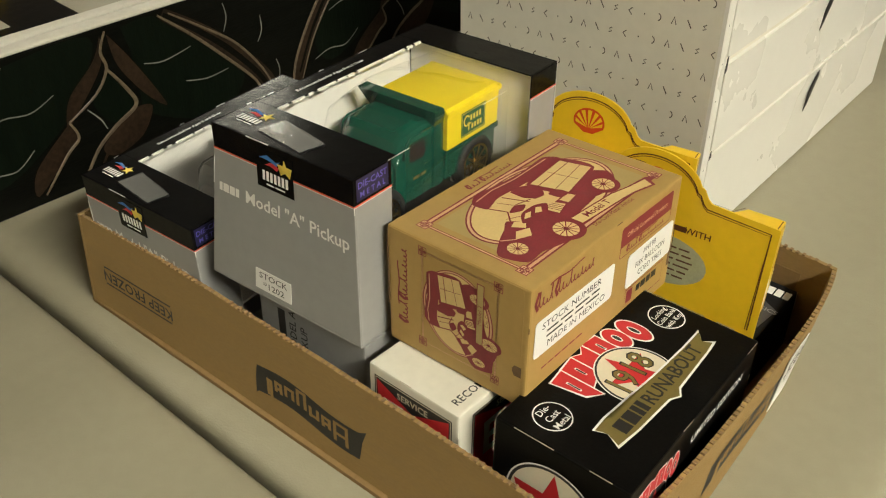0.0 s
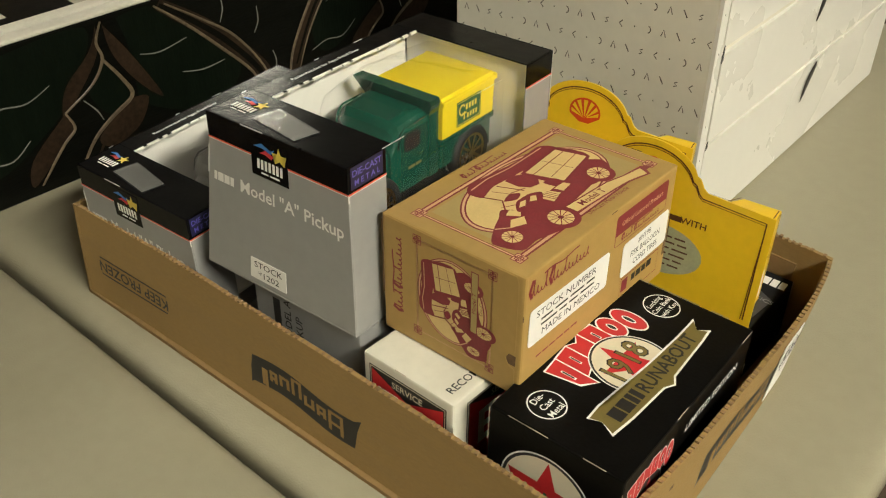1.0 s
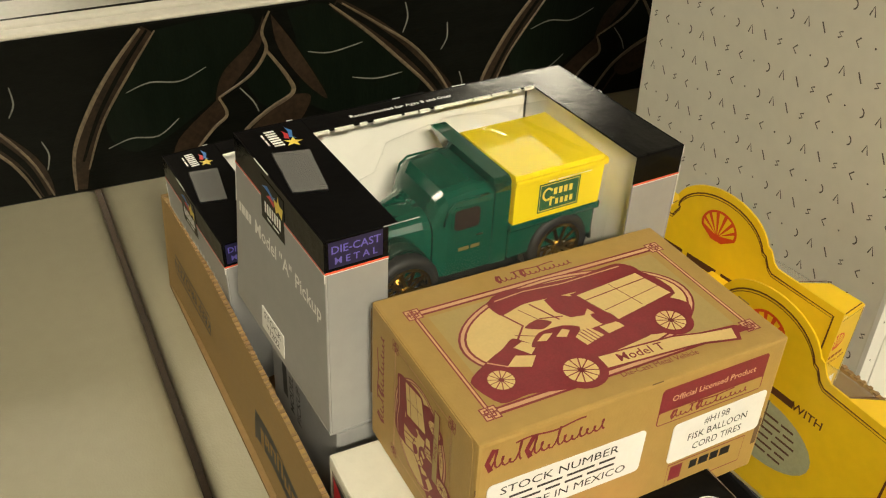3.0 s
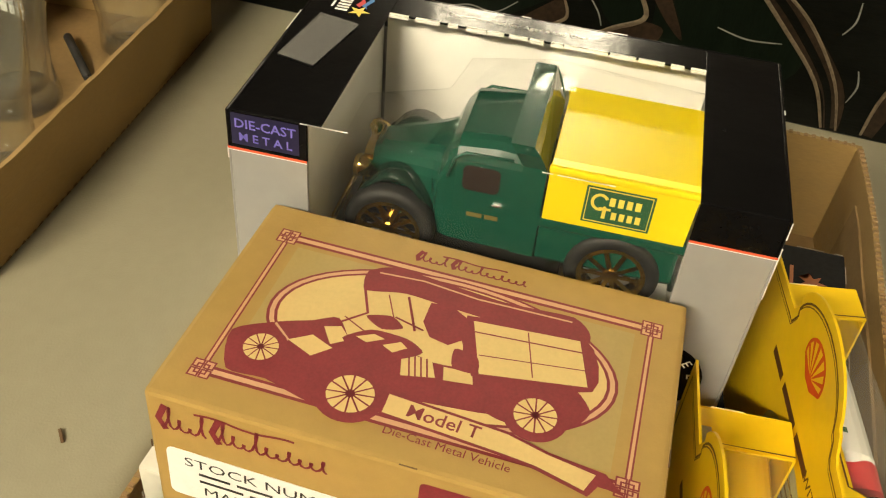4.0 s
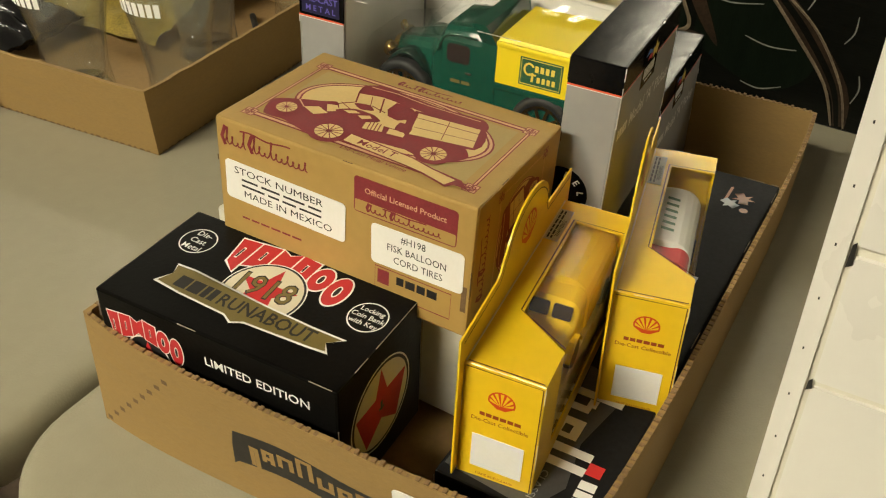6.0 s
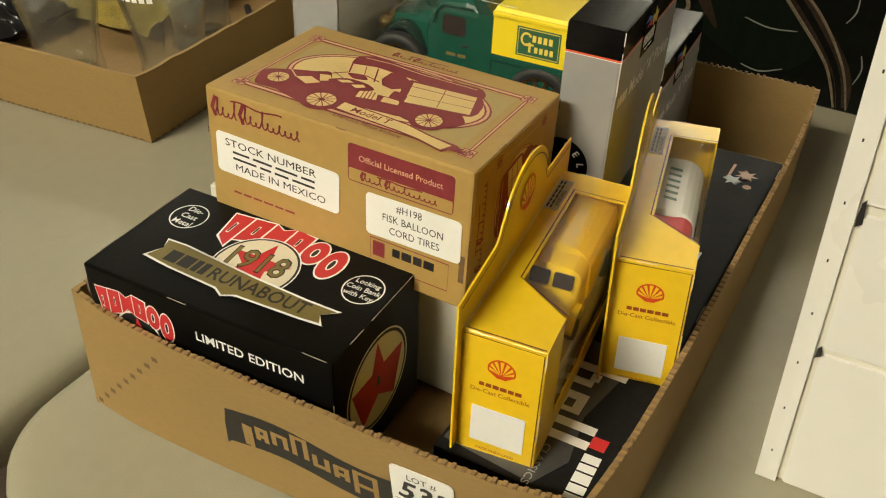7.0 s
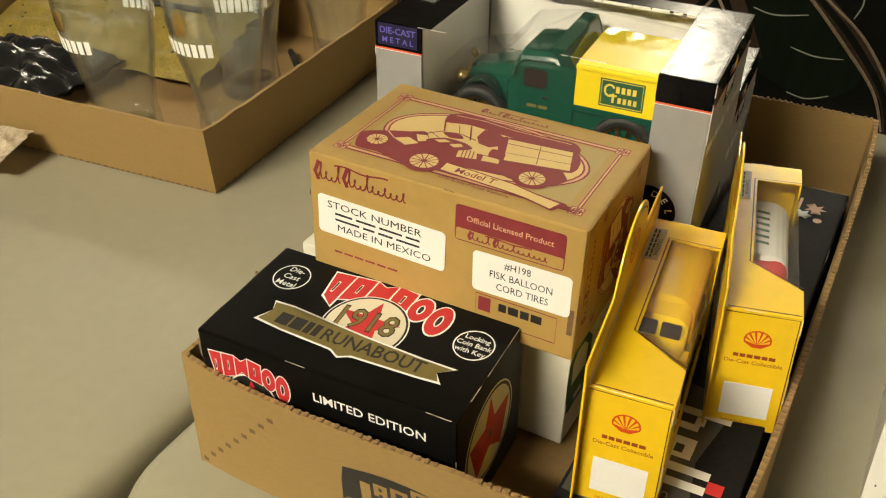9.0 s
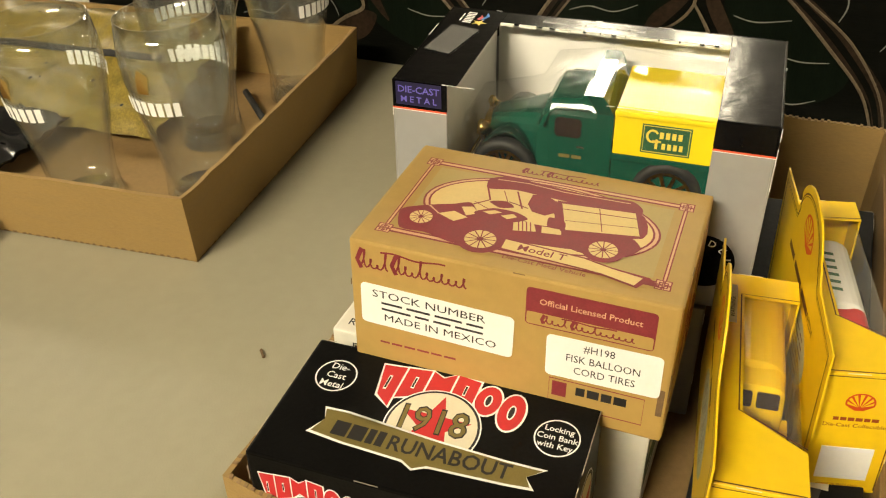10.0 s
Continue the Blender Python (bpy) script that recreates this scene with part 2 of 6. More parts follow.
def lathe(profile, n=24, bm=None, axis="z", at=(0, 0, 0), caps=True):
    bm = bm or bmesh.new()
    rings = []
    for r, h in profile:
        ring = []
        for i in range(n):
            a = 2 * math.pi * i / n
            p = (r * math.cos(a), r * math.sin(a), h)
            if axis == "x":
                p = (h, r * math.cos(a), r * math.sin(a))
            elif axis == "y":
                p = (r * math.sin(a), h, r * math.cos(a))
            ring.append(bm.verts.new(Vector(p) + Vector(at)))
        rings.append(ring)
    for a, b in zip(rings, rings[1:]):
        for i in range(n):
            bm.faces.new((a[i], a[(i + 1) % n], b[(i + 1) % n], b[i]))
    for ring, r in ((rings[0], profile[0][0]), (rings[-1], profile[-1][0])):
        if caps and r > 1e-4:
            bm.faces.new(ring)
    return bm


def flat(o, u, v):
    """A frame on a plane: (a, b, lift) to a place."""
    o, u, v = Vector(o), Vector(u).normalized(), Vector(v).normalized()
    n = u.cross(v)
    return lambda a, b, d=0.0: o + u * a + v * b + n * d


def turned(f, cx, cy, deg, sx=1.0, sy=1.0):
    c, s = math.cos(radians(deg)), math.sin(radians(deg))
    return lambda a, b, d=0.0: f(cx + c * a * sx - s * b * sy, cy + s * a * sx + c * b * sy, d)


INKLIFT = 0.00012


def rect(x0, y0, x1, y1):
    return [(x0, y0), (x1, y0), (x1, y1), (x0, y1)]


def rrect(x0, y0, x1, y1, r, n=4):
    out = []
    for cx, cy, a0 in ((x1 - r, y0 + r, -90), (x1 - r, y1 - r, 0), (x0 + r, y1 - r, 90), (x0 + r, y0 + r, 180)):
        for i in range(n + 1):
            a = radians(a0 + 90 * i / n)
            out.append((cx + r * math.cos(a), cy + r * math.sin(a)))
    return out


def oval(cx, cy, rx, ry=None, n=36, a0=0, a1=360):
    ry = ry or rx
    m = n if a1 - a0 >= 360 else n + 1
    return [(cx + rx * math.cos(radians(a0 + (a1 - a0) * i / n)), cy + ry * math.sin(radians(a0 + (a1 - a0) * i / n))) for i in range(m)]


def star(cx, cy, r, inner=0.42, k=5, a0=90):
    return [(cx + (r if i % 2 == 0 else r * inner) * math.cos(radians(a0 + 180 * i / k)), cy + (r if i % 2 == 0 else r * inner) * math.sin(radians(a0 + 180 * i / k))) for i in range(2 * k)]


def stroke(pts, w, closed=False):
    """A polyline as quads of width w."""
    out, n = [], len(pts)
    last = n if closed else n - 1
    side = []
    for i, (x, y) in enumerate(pts):
        p = pts[i - 1] if i or closed else pts[i]
        q = pts[(i + 1) % n] if i < n - 1 or closed else pts[i]
        dx, dy = q[0] - p[0], q[1] - p[1]
        k = math.hypot(dx, dy) or 1
        side.append((-dy / k * w / 2, dx / k * w / 2))
    for i in range(last):
        j = (i + 1) % n
        (x0, y0), (x1, y1), (a, b), (c, d) = pts[i], pts[j], side[i], side[j]
        out.append([(x0 - a, y0 - b), (x1 - c, y1 - d), (x1 + c, y1 + d), (x0 + a, y0 + b)])
    return out


def letters(text, size, align="CENTER", bold=0.0, wide=1.0, shear=0.0):
    """The letters of a text as flat polygons about the origin."""
    cu = bpy.data.curves.new("letters", "FONT")
    cu.body, cu.size, cu.align_x, cu.align_y = text, size, align, "CENTER"
    cu.resolution_u, cu.offset, cu.shear, cu.fill_mode = 2, bold * size, shear, "BOTH"
    ob = new("letters", cu)
    me = bpy.data.meshes.new_from_object(ob.evaluated_get(bpy.context.evaluated_depsgraph_get()))
    polys = [[(me.vertices[i].co.x * wide, me.vertices[i].co.y) for i in p.vertices] for p in me.polygons]
    bpy.data.objects.remove(ob)
    bpy.data.curves.remove(cu)
    bpy.data.meshes.remove(me)
    return polys


def ink(name, polys, f, material, parent, lift=1.0, label=""):
    """Print on a surface: flat polygons on the frame f, a hair above it."""
    bm = bmesh.new()
    for poly in polys:
        try:
            bm.faces.new([bm.verts.new(f(x, y, INKLIFT * lift)) for x, y in poly])
        except ValueError:
            pass
    big = [q for q in bm.faces if len(q.verts) > 4]
    if big:
        bmesh.ops.triangulate(bm, faces=big)
    return part(name, bm, material, parent, label, smooth=None)


def put(polys, cx, cy, deg=0.0, s=1.0):
    c, n = math.cos(radians(deg)) * s, math.sin(radians(deg)) * s
    return [[(cx + c * x - n * y, cy + n * x + c * y) for x, y in p] for p in polys]


def bars(cx, cy, w, h, words, seed=1, deg=0.0):
    """Plain bars for writing that stays unlettered: a row of word-long bars."""
    rnd = random.Random(seed)
    ws = [rnd.uniform(0.6, 1.4) for _ in range(words)]
    gap = 0.35 * w / (words * 2)
    k = (w - gap * (words - 1)) / sum(ws)
    x, out = -w / 2, []
    for q in ws:
        out.append(rect(x, -h / 2, x + q * k, h / 2))
        x += q * k + gap
    return put(out, cx, cy, deg)


def wire(name, pts, r, material, parent=None, label="", n=6):
    bm = bmesh.new()
    rings = []
    for i, p in enumerate(pts):
        p = Vector(p)
        d = (Vector(pts[min(i + 1, len(pts) - 1)]) - Vector(pts[max(i - 1, 0)])).normalized()
        u = d.cross(Vector((0.3, 0.2, 1))).normalized()
        v = d.cross(u)
        rings.append([bm.verts.new(p + (u * math.cos(6.2832 * k / n) + v * math.sin(6.2832 * k / n)) * r) for k in range(n)])
    for a, b in zip(rings, rings[1:]):
        for k in range(n):
            bm.faces.new((a[k], a[(k + 1) % n], b[(k + 1) % n], b[k]))
    bm.faces.new(rings[0]), bm.faces.new(rings[-1])
    return part(name, bm, material, parent, label, smooth=True)


# ---- the room ----
def slab(name, x0, y0, z0, x1, y1, z1, material, label, category):
    ob = part(name, box(x0, y0, z0, x1, y1, z1), material)
    return tagged(ob, label, category, kind="structure")


FLOOR_Z, CEIL_Z = -0.73, 2.0
RX0, RX1, RY0, RY1 = -7.0, 5.0, -5.0, 6.0
slab("floor", RX0, RY0, FLOOR_Z - 0.1, RX1, RY1, FLOOR_Z, FLOOR, "brown low-pile carpet floor under the tables", "floor")
slab("ceiling", RX0, RY0, CEIL_Z, RX1, RY1, CEIL_Z + 0.1, CEILPAINT, "grey tiled ceiling with strip lights", "ceiling")
slab("wall_west", RX0 - 0.1, RY0, FLOOR_Z, RX0, RY1, CEIL_Z, WALLPAINT, "cream painted room wall", "wall")
slab("wall_east", RX1, RY0, FLOOR_Z, RX1 + 0.1, RY1, CEIL_Z, WALLPAINT, "cream painted room wall", "wall")
slab("wall_south", RX0 - 0.1, RY0 - 0.1, FLOOR_Z, RX1 + 0.1, RY0, CEIL_Z, WALLPAINT, "cream painted room wall", "wall")
slab("wall_north", RX0 - 0.1, RY1, FLOOR_Z, RX1 + 0.1, RY1 + 0.1, CEIL_Z, WALLPAINT, "cream painted room wall", "wall")


def ceiling_light(x, y, glow, length=1.2, width=0.28):
    t = root("ceiling_light", pose(x, y, CEIL_Z), "white ceiling light with a glowing diffuser", "lamp", "ceiling lights")
    bm = box(-width / 2, -length / 2, -0.06, width / 2, length / 2, -0.001, 0.006)
    part("housing", bm, LAMPFRAME, t)
    part("diffuser", box(-width / 2 + 0.02, -length / 2 + 0.02, -0.075, width / 2 - 0.02, length / 2 - 0.02, -0.062, 0.004), glow, t, "glowing frosted diffuser")
    return t


# unseen key lamp, added to give the strong light from the +x side
ceiling_light(1.95, -0.50, KEYGLOW)
first_light = ceiling_light(-1.9, 4.4, LAMPGLOW)
for lx, ly, turn in ((-4.1, -0.40, 90), (-4.1, 0.10, 90), (-4.1, 3.0, 90), (-3.1, -3.0, 90)):
    copy_thing(first_light, pose(lx, ly, CEIL_Z, 0, 0, turn))


# ---- tables ----
def table(name, m, width, depth, corner, label):
    t = root(name, m, label, "table", "folding tables")
    outline = rrect(-width, 0, 0, depth, corner, 10)
    n = len(outline)
    cx, cy = -width / 2, depth / 2
    bm = bmesh.new()
    rings = []
    for inset, z in ((0.008, -0.045), (0.001, -0.040), (0.0, -0.014), (0.002, -0.006), (0.006, -0.0018), (0.012, 0.0), (0.03, 0.0)):
        inner = rrect(-width + inset, inset, -inset, depth - inset, corner - min(inset, 0.03), 10)
        rings.append([bm.verts.new((x, y, z)) for x, y in inner])
    for a, b in zip(rings, rings[1:]):
        for i in range(n):
            bm.faces.new((a[i], a[(i + 1) % n], b[(i + 1) % n], b[i]))
    bm.faces.new(rings[-1])
    bm.faces.new(rings[0][::-1])
    part("tabletop", bm, TABLE, t, smooth=True)
    for x in (-width + 0.2, -0.2):
        for y in (0.1, depth - 0.1):
            part("leg", lathe([(0.014, FLOOR_Z), (0.014, -0.046)], 12, at=(x, y, 0)), LAMPFRAME, t, "grey steel tube leg")
        part("leg_brace", lathe([(0.010, 0.1), (0.010, depth - 0.1)], 10, axis="y", at=(x, 0, -0.55)), LAMPFRAME, t)
    return t


table("folding_table", pose(0.081, -0.037, 0, 0, 0, -3.5), 1.83, 0.95, 0.075, "grey-beige moulded plastic folding table with rounded corners")
table("folding_table", pose(0.081, -0.805, 0, 0, 0, -3.5), 1.83, 0.76, 0.115, "grey-beige moulded plastic folding table butted against another")


# ---- the open carton tray ----
TRAY_H = 0.0805
FOOT = [Vector((-0.457, 0.016)), Vector((0.0030, 0.001)), Vector((0.005, 0.2945)), Vector((-0.438, 0.3135))]
RIM = [Vector((-0.4555, 0.0220)), Vector((0.0002, 0.0020)), Vector((0.0140, 0.2945)), Vector((-0.4325, 0.3177))]


def tray_wall(i, bulge, foot=None, rim=None, height=TRAY_H, sag=0.0):
    """A frame on wall i: a along the wall in metres from its first corner, b up, lift outwards."""
    foot, rim = foot or FOOT, rim or RIM
    a0, a1, b0, b1 = foot[i], foot[(i + 1) % 4], rim[i], rim[(i + 1) % 4]
    length = (a1 - a0).length
    along = (a1 - a0).normalized()
    out = Vector((along.y, -along.x))

    def f(a, b, d=0.0):
        s, h = a / length, b / height
        p = a0.lerp(a1, s).lerp(b0.lerp(b1, s), h)
        p = p + out * (d + bulge * (1 - (2 * s - 1) ** 4) * (0.65 + 0.35 * h))
        return Vector((p.x, p.y, b * (1 - sag * 4 * s * (1 - s))))
    f.length = length
    return f


def board(f, x0, x1, z0, z1, t, nx=24, nz=4, wave=0.0, seed=0):
    """A sheet of corrugated board on a curved frame, with thickness t inwards."""
    rnd = random.Random(seed)
    bm = bmesh.new()
    jag = [wave * rnd.uniform(-1, 1) for _ in range(nx + 1)]
    grid = []
    for d in (0.0, -t):
        rows = []
        for j in range(nz + 1):
            rows.append([bm.verts.new(f(x0 + (x1 - x0) * i / nx, z0 + (z1 - z0) * j / nz + (jag[i] if j == nz else 0), d)) for i in range(nx + 1)])
        grid.append(rows)
    for k, rows in enumerate(grid):
        for j in range(nz):
            for i in range(nx):
                q = (rows[j][i], rows[j][i + 1], rows[j + 1][i + 1], rows[j + 1][i])
                bm.faces.new(q if k == 0 else q[::-1])
    o, n = grid
    for i in range(nx):
        bm.faces.new((o[nz][i], o[nz][i + 1], n[nz][i + 1], n[nz][i]))
        bm.faces.new((o[0][i + 1], o[0][i], n[0][i], n[0][i + 1]))
    for j in range(nz):
        bm.faces.new((o[j][0], o[j + 1][0], n[j + 1][0], n[j][0]))
        bm.faces.new((o[j + 1][nx], o[j][nx], n[j][nx], n[j + 1][nx]))
    return bm


def flutes(f, length, height, t, step=0.0046, seed=3):
    """The open corrugation along a cut edge: a row of small teeth."""
    rnd = random.Random(seed)
    bm = bmesh.new()
    x = 0.004
    while x < length - 0.006:
        w = step * rnd.uniform(0.50, 0.66)
        z = height + rnd.uniform(-0.0003, 0.0007)
        prism([(x, height - 0.0012), (x + w, height - 0.0012), (x + w * 0.85, z + 0.0007), (x + w * 0.15, z + 0.0007)], f, -0.0002, -t + 0.0002, bm)
        x += step
    return bm


def banner(f, cx, cy, w, h, parent, flip=True):
    """A dark waving banner with a name in plain pale shapes, upside down."""
    s = -1 if flip else 1
    g = lambda a, b, d=0.0: f(cx + s * a, cy + s * b, d)
    top = [(-w / 2 + w * i / 16, h * (0.42 + 0.10 * math.sin(i / 16 * 6.0 + 0.6))) for i in range(17)]
    bot = [(w / 2 - w * i / 16, h * (-0.42 + 0.10 * math.sin((16 - i) / 16 * 6.0 + 0.6))) for i in range(17)]
    tail = [(-w / 2 - w * 0.07, -h * 0.50), (-w / 2 - w * 0.03, -h * 0.1)]
    ink("banner_print", [top + [(w / 2 + w * 0.03, h * 0.55), (w / 2 + w * 0.02, 0)] + bot + tail], g, INK, parent, 1.0, "black waving banner print")
    shapes = []
    x = -w * 0.40
    for i, (ww, lo, hi) in enumerate(((0.15, -0.28, 0.34), (0.10, -0.24, 0.10), (0.11, -0.22, 0.10), (0.11, -0.42, 0.10), (0.11, -0.22, 0.12), (0.09, -0.20, 0.14), (0.07, -0.20, 0.34))):
        y = 0.08 * math.sin(i / 6 * 6.0 + 0.6)
        q = w * ww
        k = w * 0.030
        zz = lambda v: h * (v + y)
        shapes.append(rect(x, zz(lo), x + k, zz(hi)))
        shapes.append(rect(x + q - k * 1.3, zz(lo), x + q - k * 0.3, zz(hi * 0.95)))
        shapes.append(rect(x + k, zz(lo if i != 2 else hi - 0.1), x + q - k * 1.3, zz((lo if i != 2 else hi - 0.1) + 0.09)))
        if i in (0, 1, 5):
            shapes.append(rect(x + k, zz((lo + hi) / 2), x + q - k * 1.3, zz((lo + hi) / 2 + 0.09)))
        x += q + w * 0.012
    for shape in shapes:
        ink("banner_shape", [shape], g, KRAFT, parent, 2.2)


tray = root("open_cardboard_tray", pose(0, 0, 0), "open brown corrugated cardboard tray packed with toy boxes", "cardboard tray")
T = 0.0030
WALLS = [tray_wall(0, -0.005), tray_wall(1, 0.0105), tray_wall(2, 0.006), tray_wall(3, 0.002)]
for i, f in enumerate(WALLS):
    part("wall_panel", board(f, 0, f.length, 0.0015, TRAY_H, T, 30, 5, 0.0006, i), KRAFT, tray)
    part("cut_edge", flutes(f, f.length, TRAY_H, T, seed=i), KRAFT_FLUTE, tray, "torn fluted edge of corrugated board")
bm = bmesh.new()
lo = [bm.verts.new((p.x, p.y, 0.0005)) for p in FOOT]
hi = [bm.verts.new((p.x, p.y, 0.004)) for p in FOOT]
bm.faces.new(lo[::-1]), bm.faces.new(hi)
for i in range(4):
    bm.faces.new((lo[i], lo[(i + 1) % 4], hi[(i + 1) % 4], hi[i]))
part("bottom_panel", bm, KRAFT_IN, tray)
# inner flap folded against the far long wall
part("inner_flap", board(tray_wall(2, 0.0045), 0.02, 0.40, 0.006, 0.066, 0.003, 20, 3, 0.0008, 9), KRAFT_IN, tray)
f = WALLS[0]
KF = turned(f, 0.062, 0.036, 180)
ink("stamp_border", stroke(rect(-0.039, -0.0075, 0.039, 0.0075), 0.0013, True), KF, INK, tray)
ink("stamp_letters", letters("KEEP FROZEN", 0.0125, bold=0.012, wide=1.05), KF, INK, tray)
banner(f, 0.241, 0.033, 0.094, 0.027, tray)
f = WALLS[1]
banner(f, 0.156, 0.042, 0.098, 0.029, tray)
for k in range(9):
    s0 = k / 9
    ink("perforation", [rect(0.003 + 0.066 * s0, 0.004 + 0.068 * s0 - 0.0005, 0.003 + 0.066 * s0 + 0.004, 0.004 + 0.068 * s0 + 0.0026)], f, KRAFT_EDGE, tray)
    ink("perforation", [rect(f.length - 0.003 - 0.066 * s0 - 0.004, 0.004 + 0.068 * s0 - 0.0005, f.length - 0.003 - 0.066 * s0, 0.004 + 0.068 * s0 + 0.0026)], f, KRAFT_EDGE, tray)

# lot ticket stuck on the tray
ticket = root("lot_ticket", pose(0, 0, 0), "white rounded paper lot ticket stuck on the cardboard tray", "ticket")
part("paper", prism(rrect(0.2035, 0.016, 0.2355, 0.068, 0.003), f, 0.0006, 0.0011), PAPER, ticket)
g = lambda a, b, d=0.0: f(a, b, d + 0.0011)
ink("heading", letters("LOT #", 0.0055), lambda a, b, d=0: g(0.2195 + a, 0.0620 + b, d), INK, ticket)
ink("heading", letters("BUYER", 0.0045), lambda a, b, d=0: g(0.2195 + a, 0.0395 + b, d), INK, ticket)
ink("written_number", letters("533", 0.0175, bold=0.022, shear=0.25), lambda a, b, d=0: g(0.2195 + a, 0.0515 + b, d), INK, ticket, label="black handwritten number")
ink("rule", [rect(0.2055, 0.0433, 0.2335, 0.0437)], g, INK, ticket)


# ---- printed boxes ----
def carton(name, m, w, l, h, material, label, category="toy box", bevel=0.0012, group=""):
    """A closed box: w along x, l along y, h up, its foot's corner at the origin of m."""
    t = root(name, m, label, category, group)
    part("carton_body", box(0, 0, 0, w, l, h, bevel, seg=2), material, t)
    return t


def faces(w, l, h):
    """Frames on the box's faces; a to the right and b up as one looks at the face."""
    return dict(front=flat((0, 0, 0), (1, 0, 0), (0, 0, 1)), right=flat((w, 0, 0), (0, 1, 0), (0, 0, 1)), back=flat((w, l, 0), (-1, 0, 0), (0, 0, 1)),
                left=flat((0, l, 0), (0, -1, 0), (0, 0, 1)), top=flat((w, 0, h), (0, 1, 0), (-1, 0, 0)), topx=flat((0, 0, h), (1, 0, 0), (0, 1, 0)))


def worn_edges(t, w, l, h, seed, material=SCUFF, amount=26):
    """Scuffed spots along the edges and corners of a box, where the print is rubbed off."""
    rnd = random.Random(seed)
    bm = bmesh.new()
    for _ in range(amount):
        e = rnd.choice("abcdefgh")
        r = 0.0002
        s = rnd.uniform(0.002, 0.018)
        if e in "ab":
            y0 = rnd.uniform(0, l - s)
            x = w if e == "a" else 0
            box(x - r, y0, h - r, x + r * 0.5, y0 + s, h + r * 0.5, 0, bm)
        elif e in "cd":
            x0 = rnd.uniform(0, w - s)
            y = 0 if e == "c" else l
            box(x0, y - r, h - r, x0 + s, y + r, h + r * 0.5, 0, bm)
        else:
            x, y = {"e": (0, 0), "f": (w, 0), "g": (w, l), "h": (0, l)}[e]
            z0 = rnd.uniform(h * 0.2, h - s)
            box(x - r, y - r, z0, x + r, y + r, z0 + s, 0, bm)
    part("worn_edge", bm, material, t, "rubbed pale card edges")


# -- tan carton with a maroon drawing of an old car
EW, EL, EH = 0.0983, 0.156, 0.0795
tan_m = pose(-0.1714, 0.0476, 0.0950, -2.7, -1.2, -2.24)
tan = carton("tan_toy_carton", tan_m, EW, EL, EH, TAN, "tan cardboard toy car box with maroon old-car drawings and white labels", bevel=0.0016)
F = faces(EW, EL, EH)


def knot(cx, cy, s, f, parent):
    """An interlaced square ornament at a frame's corner."""
    q = []
    for dx, dy in ((-1, -1), (1, 1), (0, 0), (1, -1), (-1, 1)):
        k = 0.5 if (dx or dy) else 0.62
        q += stroke(rect(cx + s * (dx * 0.62 - k), cy + s * (dy * 0.62 - k), cx + s * (dx * 0.62 + k), cy + s * (dy * 0.62 + k)), s * 0.26, True)
    ink("corner_ornament", [rect(cx - s * 1.1, cy - s * 1.1, cx + s * 1.1, cy + s * 1.1)], f, ROSE, parent, 1.0)
    ink("corner_ornament", q, f, MAROON, parent, 2.0)


def wheel_print(cx, cy, rx, ry, f, parent, rim=0.34):
    ink("wheel_drawing", [oval(cx, cy, rx, ry, 28)], f, MAROON, parent, 6.0)
    ink("wheel_drawing", [oval(cx, cy, rx * (1 - rim), ry * (1 - rim), 24)], f, CREAM, parent, 6.5)
    sp = []
    for k in range(12):
        a = radians(30 * k + 8)
        sp += stroke([(cx, cy), (cx + rx * (1 - rim) * math.cos(a), cy + ry * (1 - rim) * math.sin(a))], rx * 0.05)
    ink("wheel_drawing", sp + [oval(cx, cy, rx * 0.14, ry * 0.14, 12)], f, MAROON, parent, 7.0)


def script_bars(cx, cy, w, h, f, material, parent, lift=2.0):
    """A maker's name as plain flowing shapes: slanted strokes with swashes, not letters."""
    rnd = random.Random(int(w * 1e5))
    q, n = [], 15
    for word0, word1 in ((0.0, 0.27), (0.33, 1.0)):
        pts = []
        loops = int(n * (word1 - word0))
        for i in range(loops * 9 + 1):
            t = i / 9
            k = 1.0 if int(t) in (0, 3) else 0.40 + 0.16 * math.sin(int(t) * 2.3)
            x = word0 + (word1 - word0) * (t / loops) + 0.018 * math.sin(6.283 * t)
            y = -0.30 + 0.42 * k * (1 - math.cos(6.283 * t))
            pts.append((cx - w / 2 + w * x + h * 0.12 * y, cy + h * y))
        q += stroke(pts, w * 0.017)
        x0 = cx - w / 2 + w * word0
        q += stroke([(x0 + h * 0.1, cy + h * 0.55), (x0 - h * 0.12, cy), (x0 + h * 0.05, cy - h * 0.38)], w * 0.042)
    q += stroke([(cx - w * 0.30 + w * 0.6 * i / 14, cy + h * (0.50 + 0.06 * math.sin(i * 0.6))) for i in range(15)], w * 0.018)
    ink("name_print", q, f, material, parent, lift, "flowing plain ink shapes")


def rounded(pts, n=4):
    """A closed outline smoothed through its corners."""
    m, out = len(pts), []
    for i in range(m):
        a, b, c, d = pts[i - 1], pts[i], pts[(i + 1) % m], pts[(i + 2) % m]
        for k in range(n):
            t = k / n
            out.append(tuple((2 * t ** 3 - 3 * t * t + 1) * b[j] + (t ** 3 - 2 * t * t + t) * 0.35 * (c[j] - a[j]) + (3 * t * t - 2 * t ** 3) * c[j] + (t ** 3 - t * t) * 0.35 * (d[j] - b[j]) for j in (0, 1)))
    return out


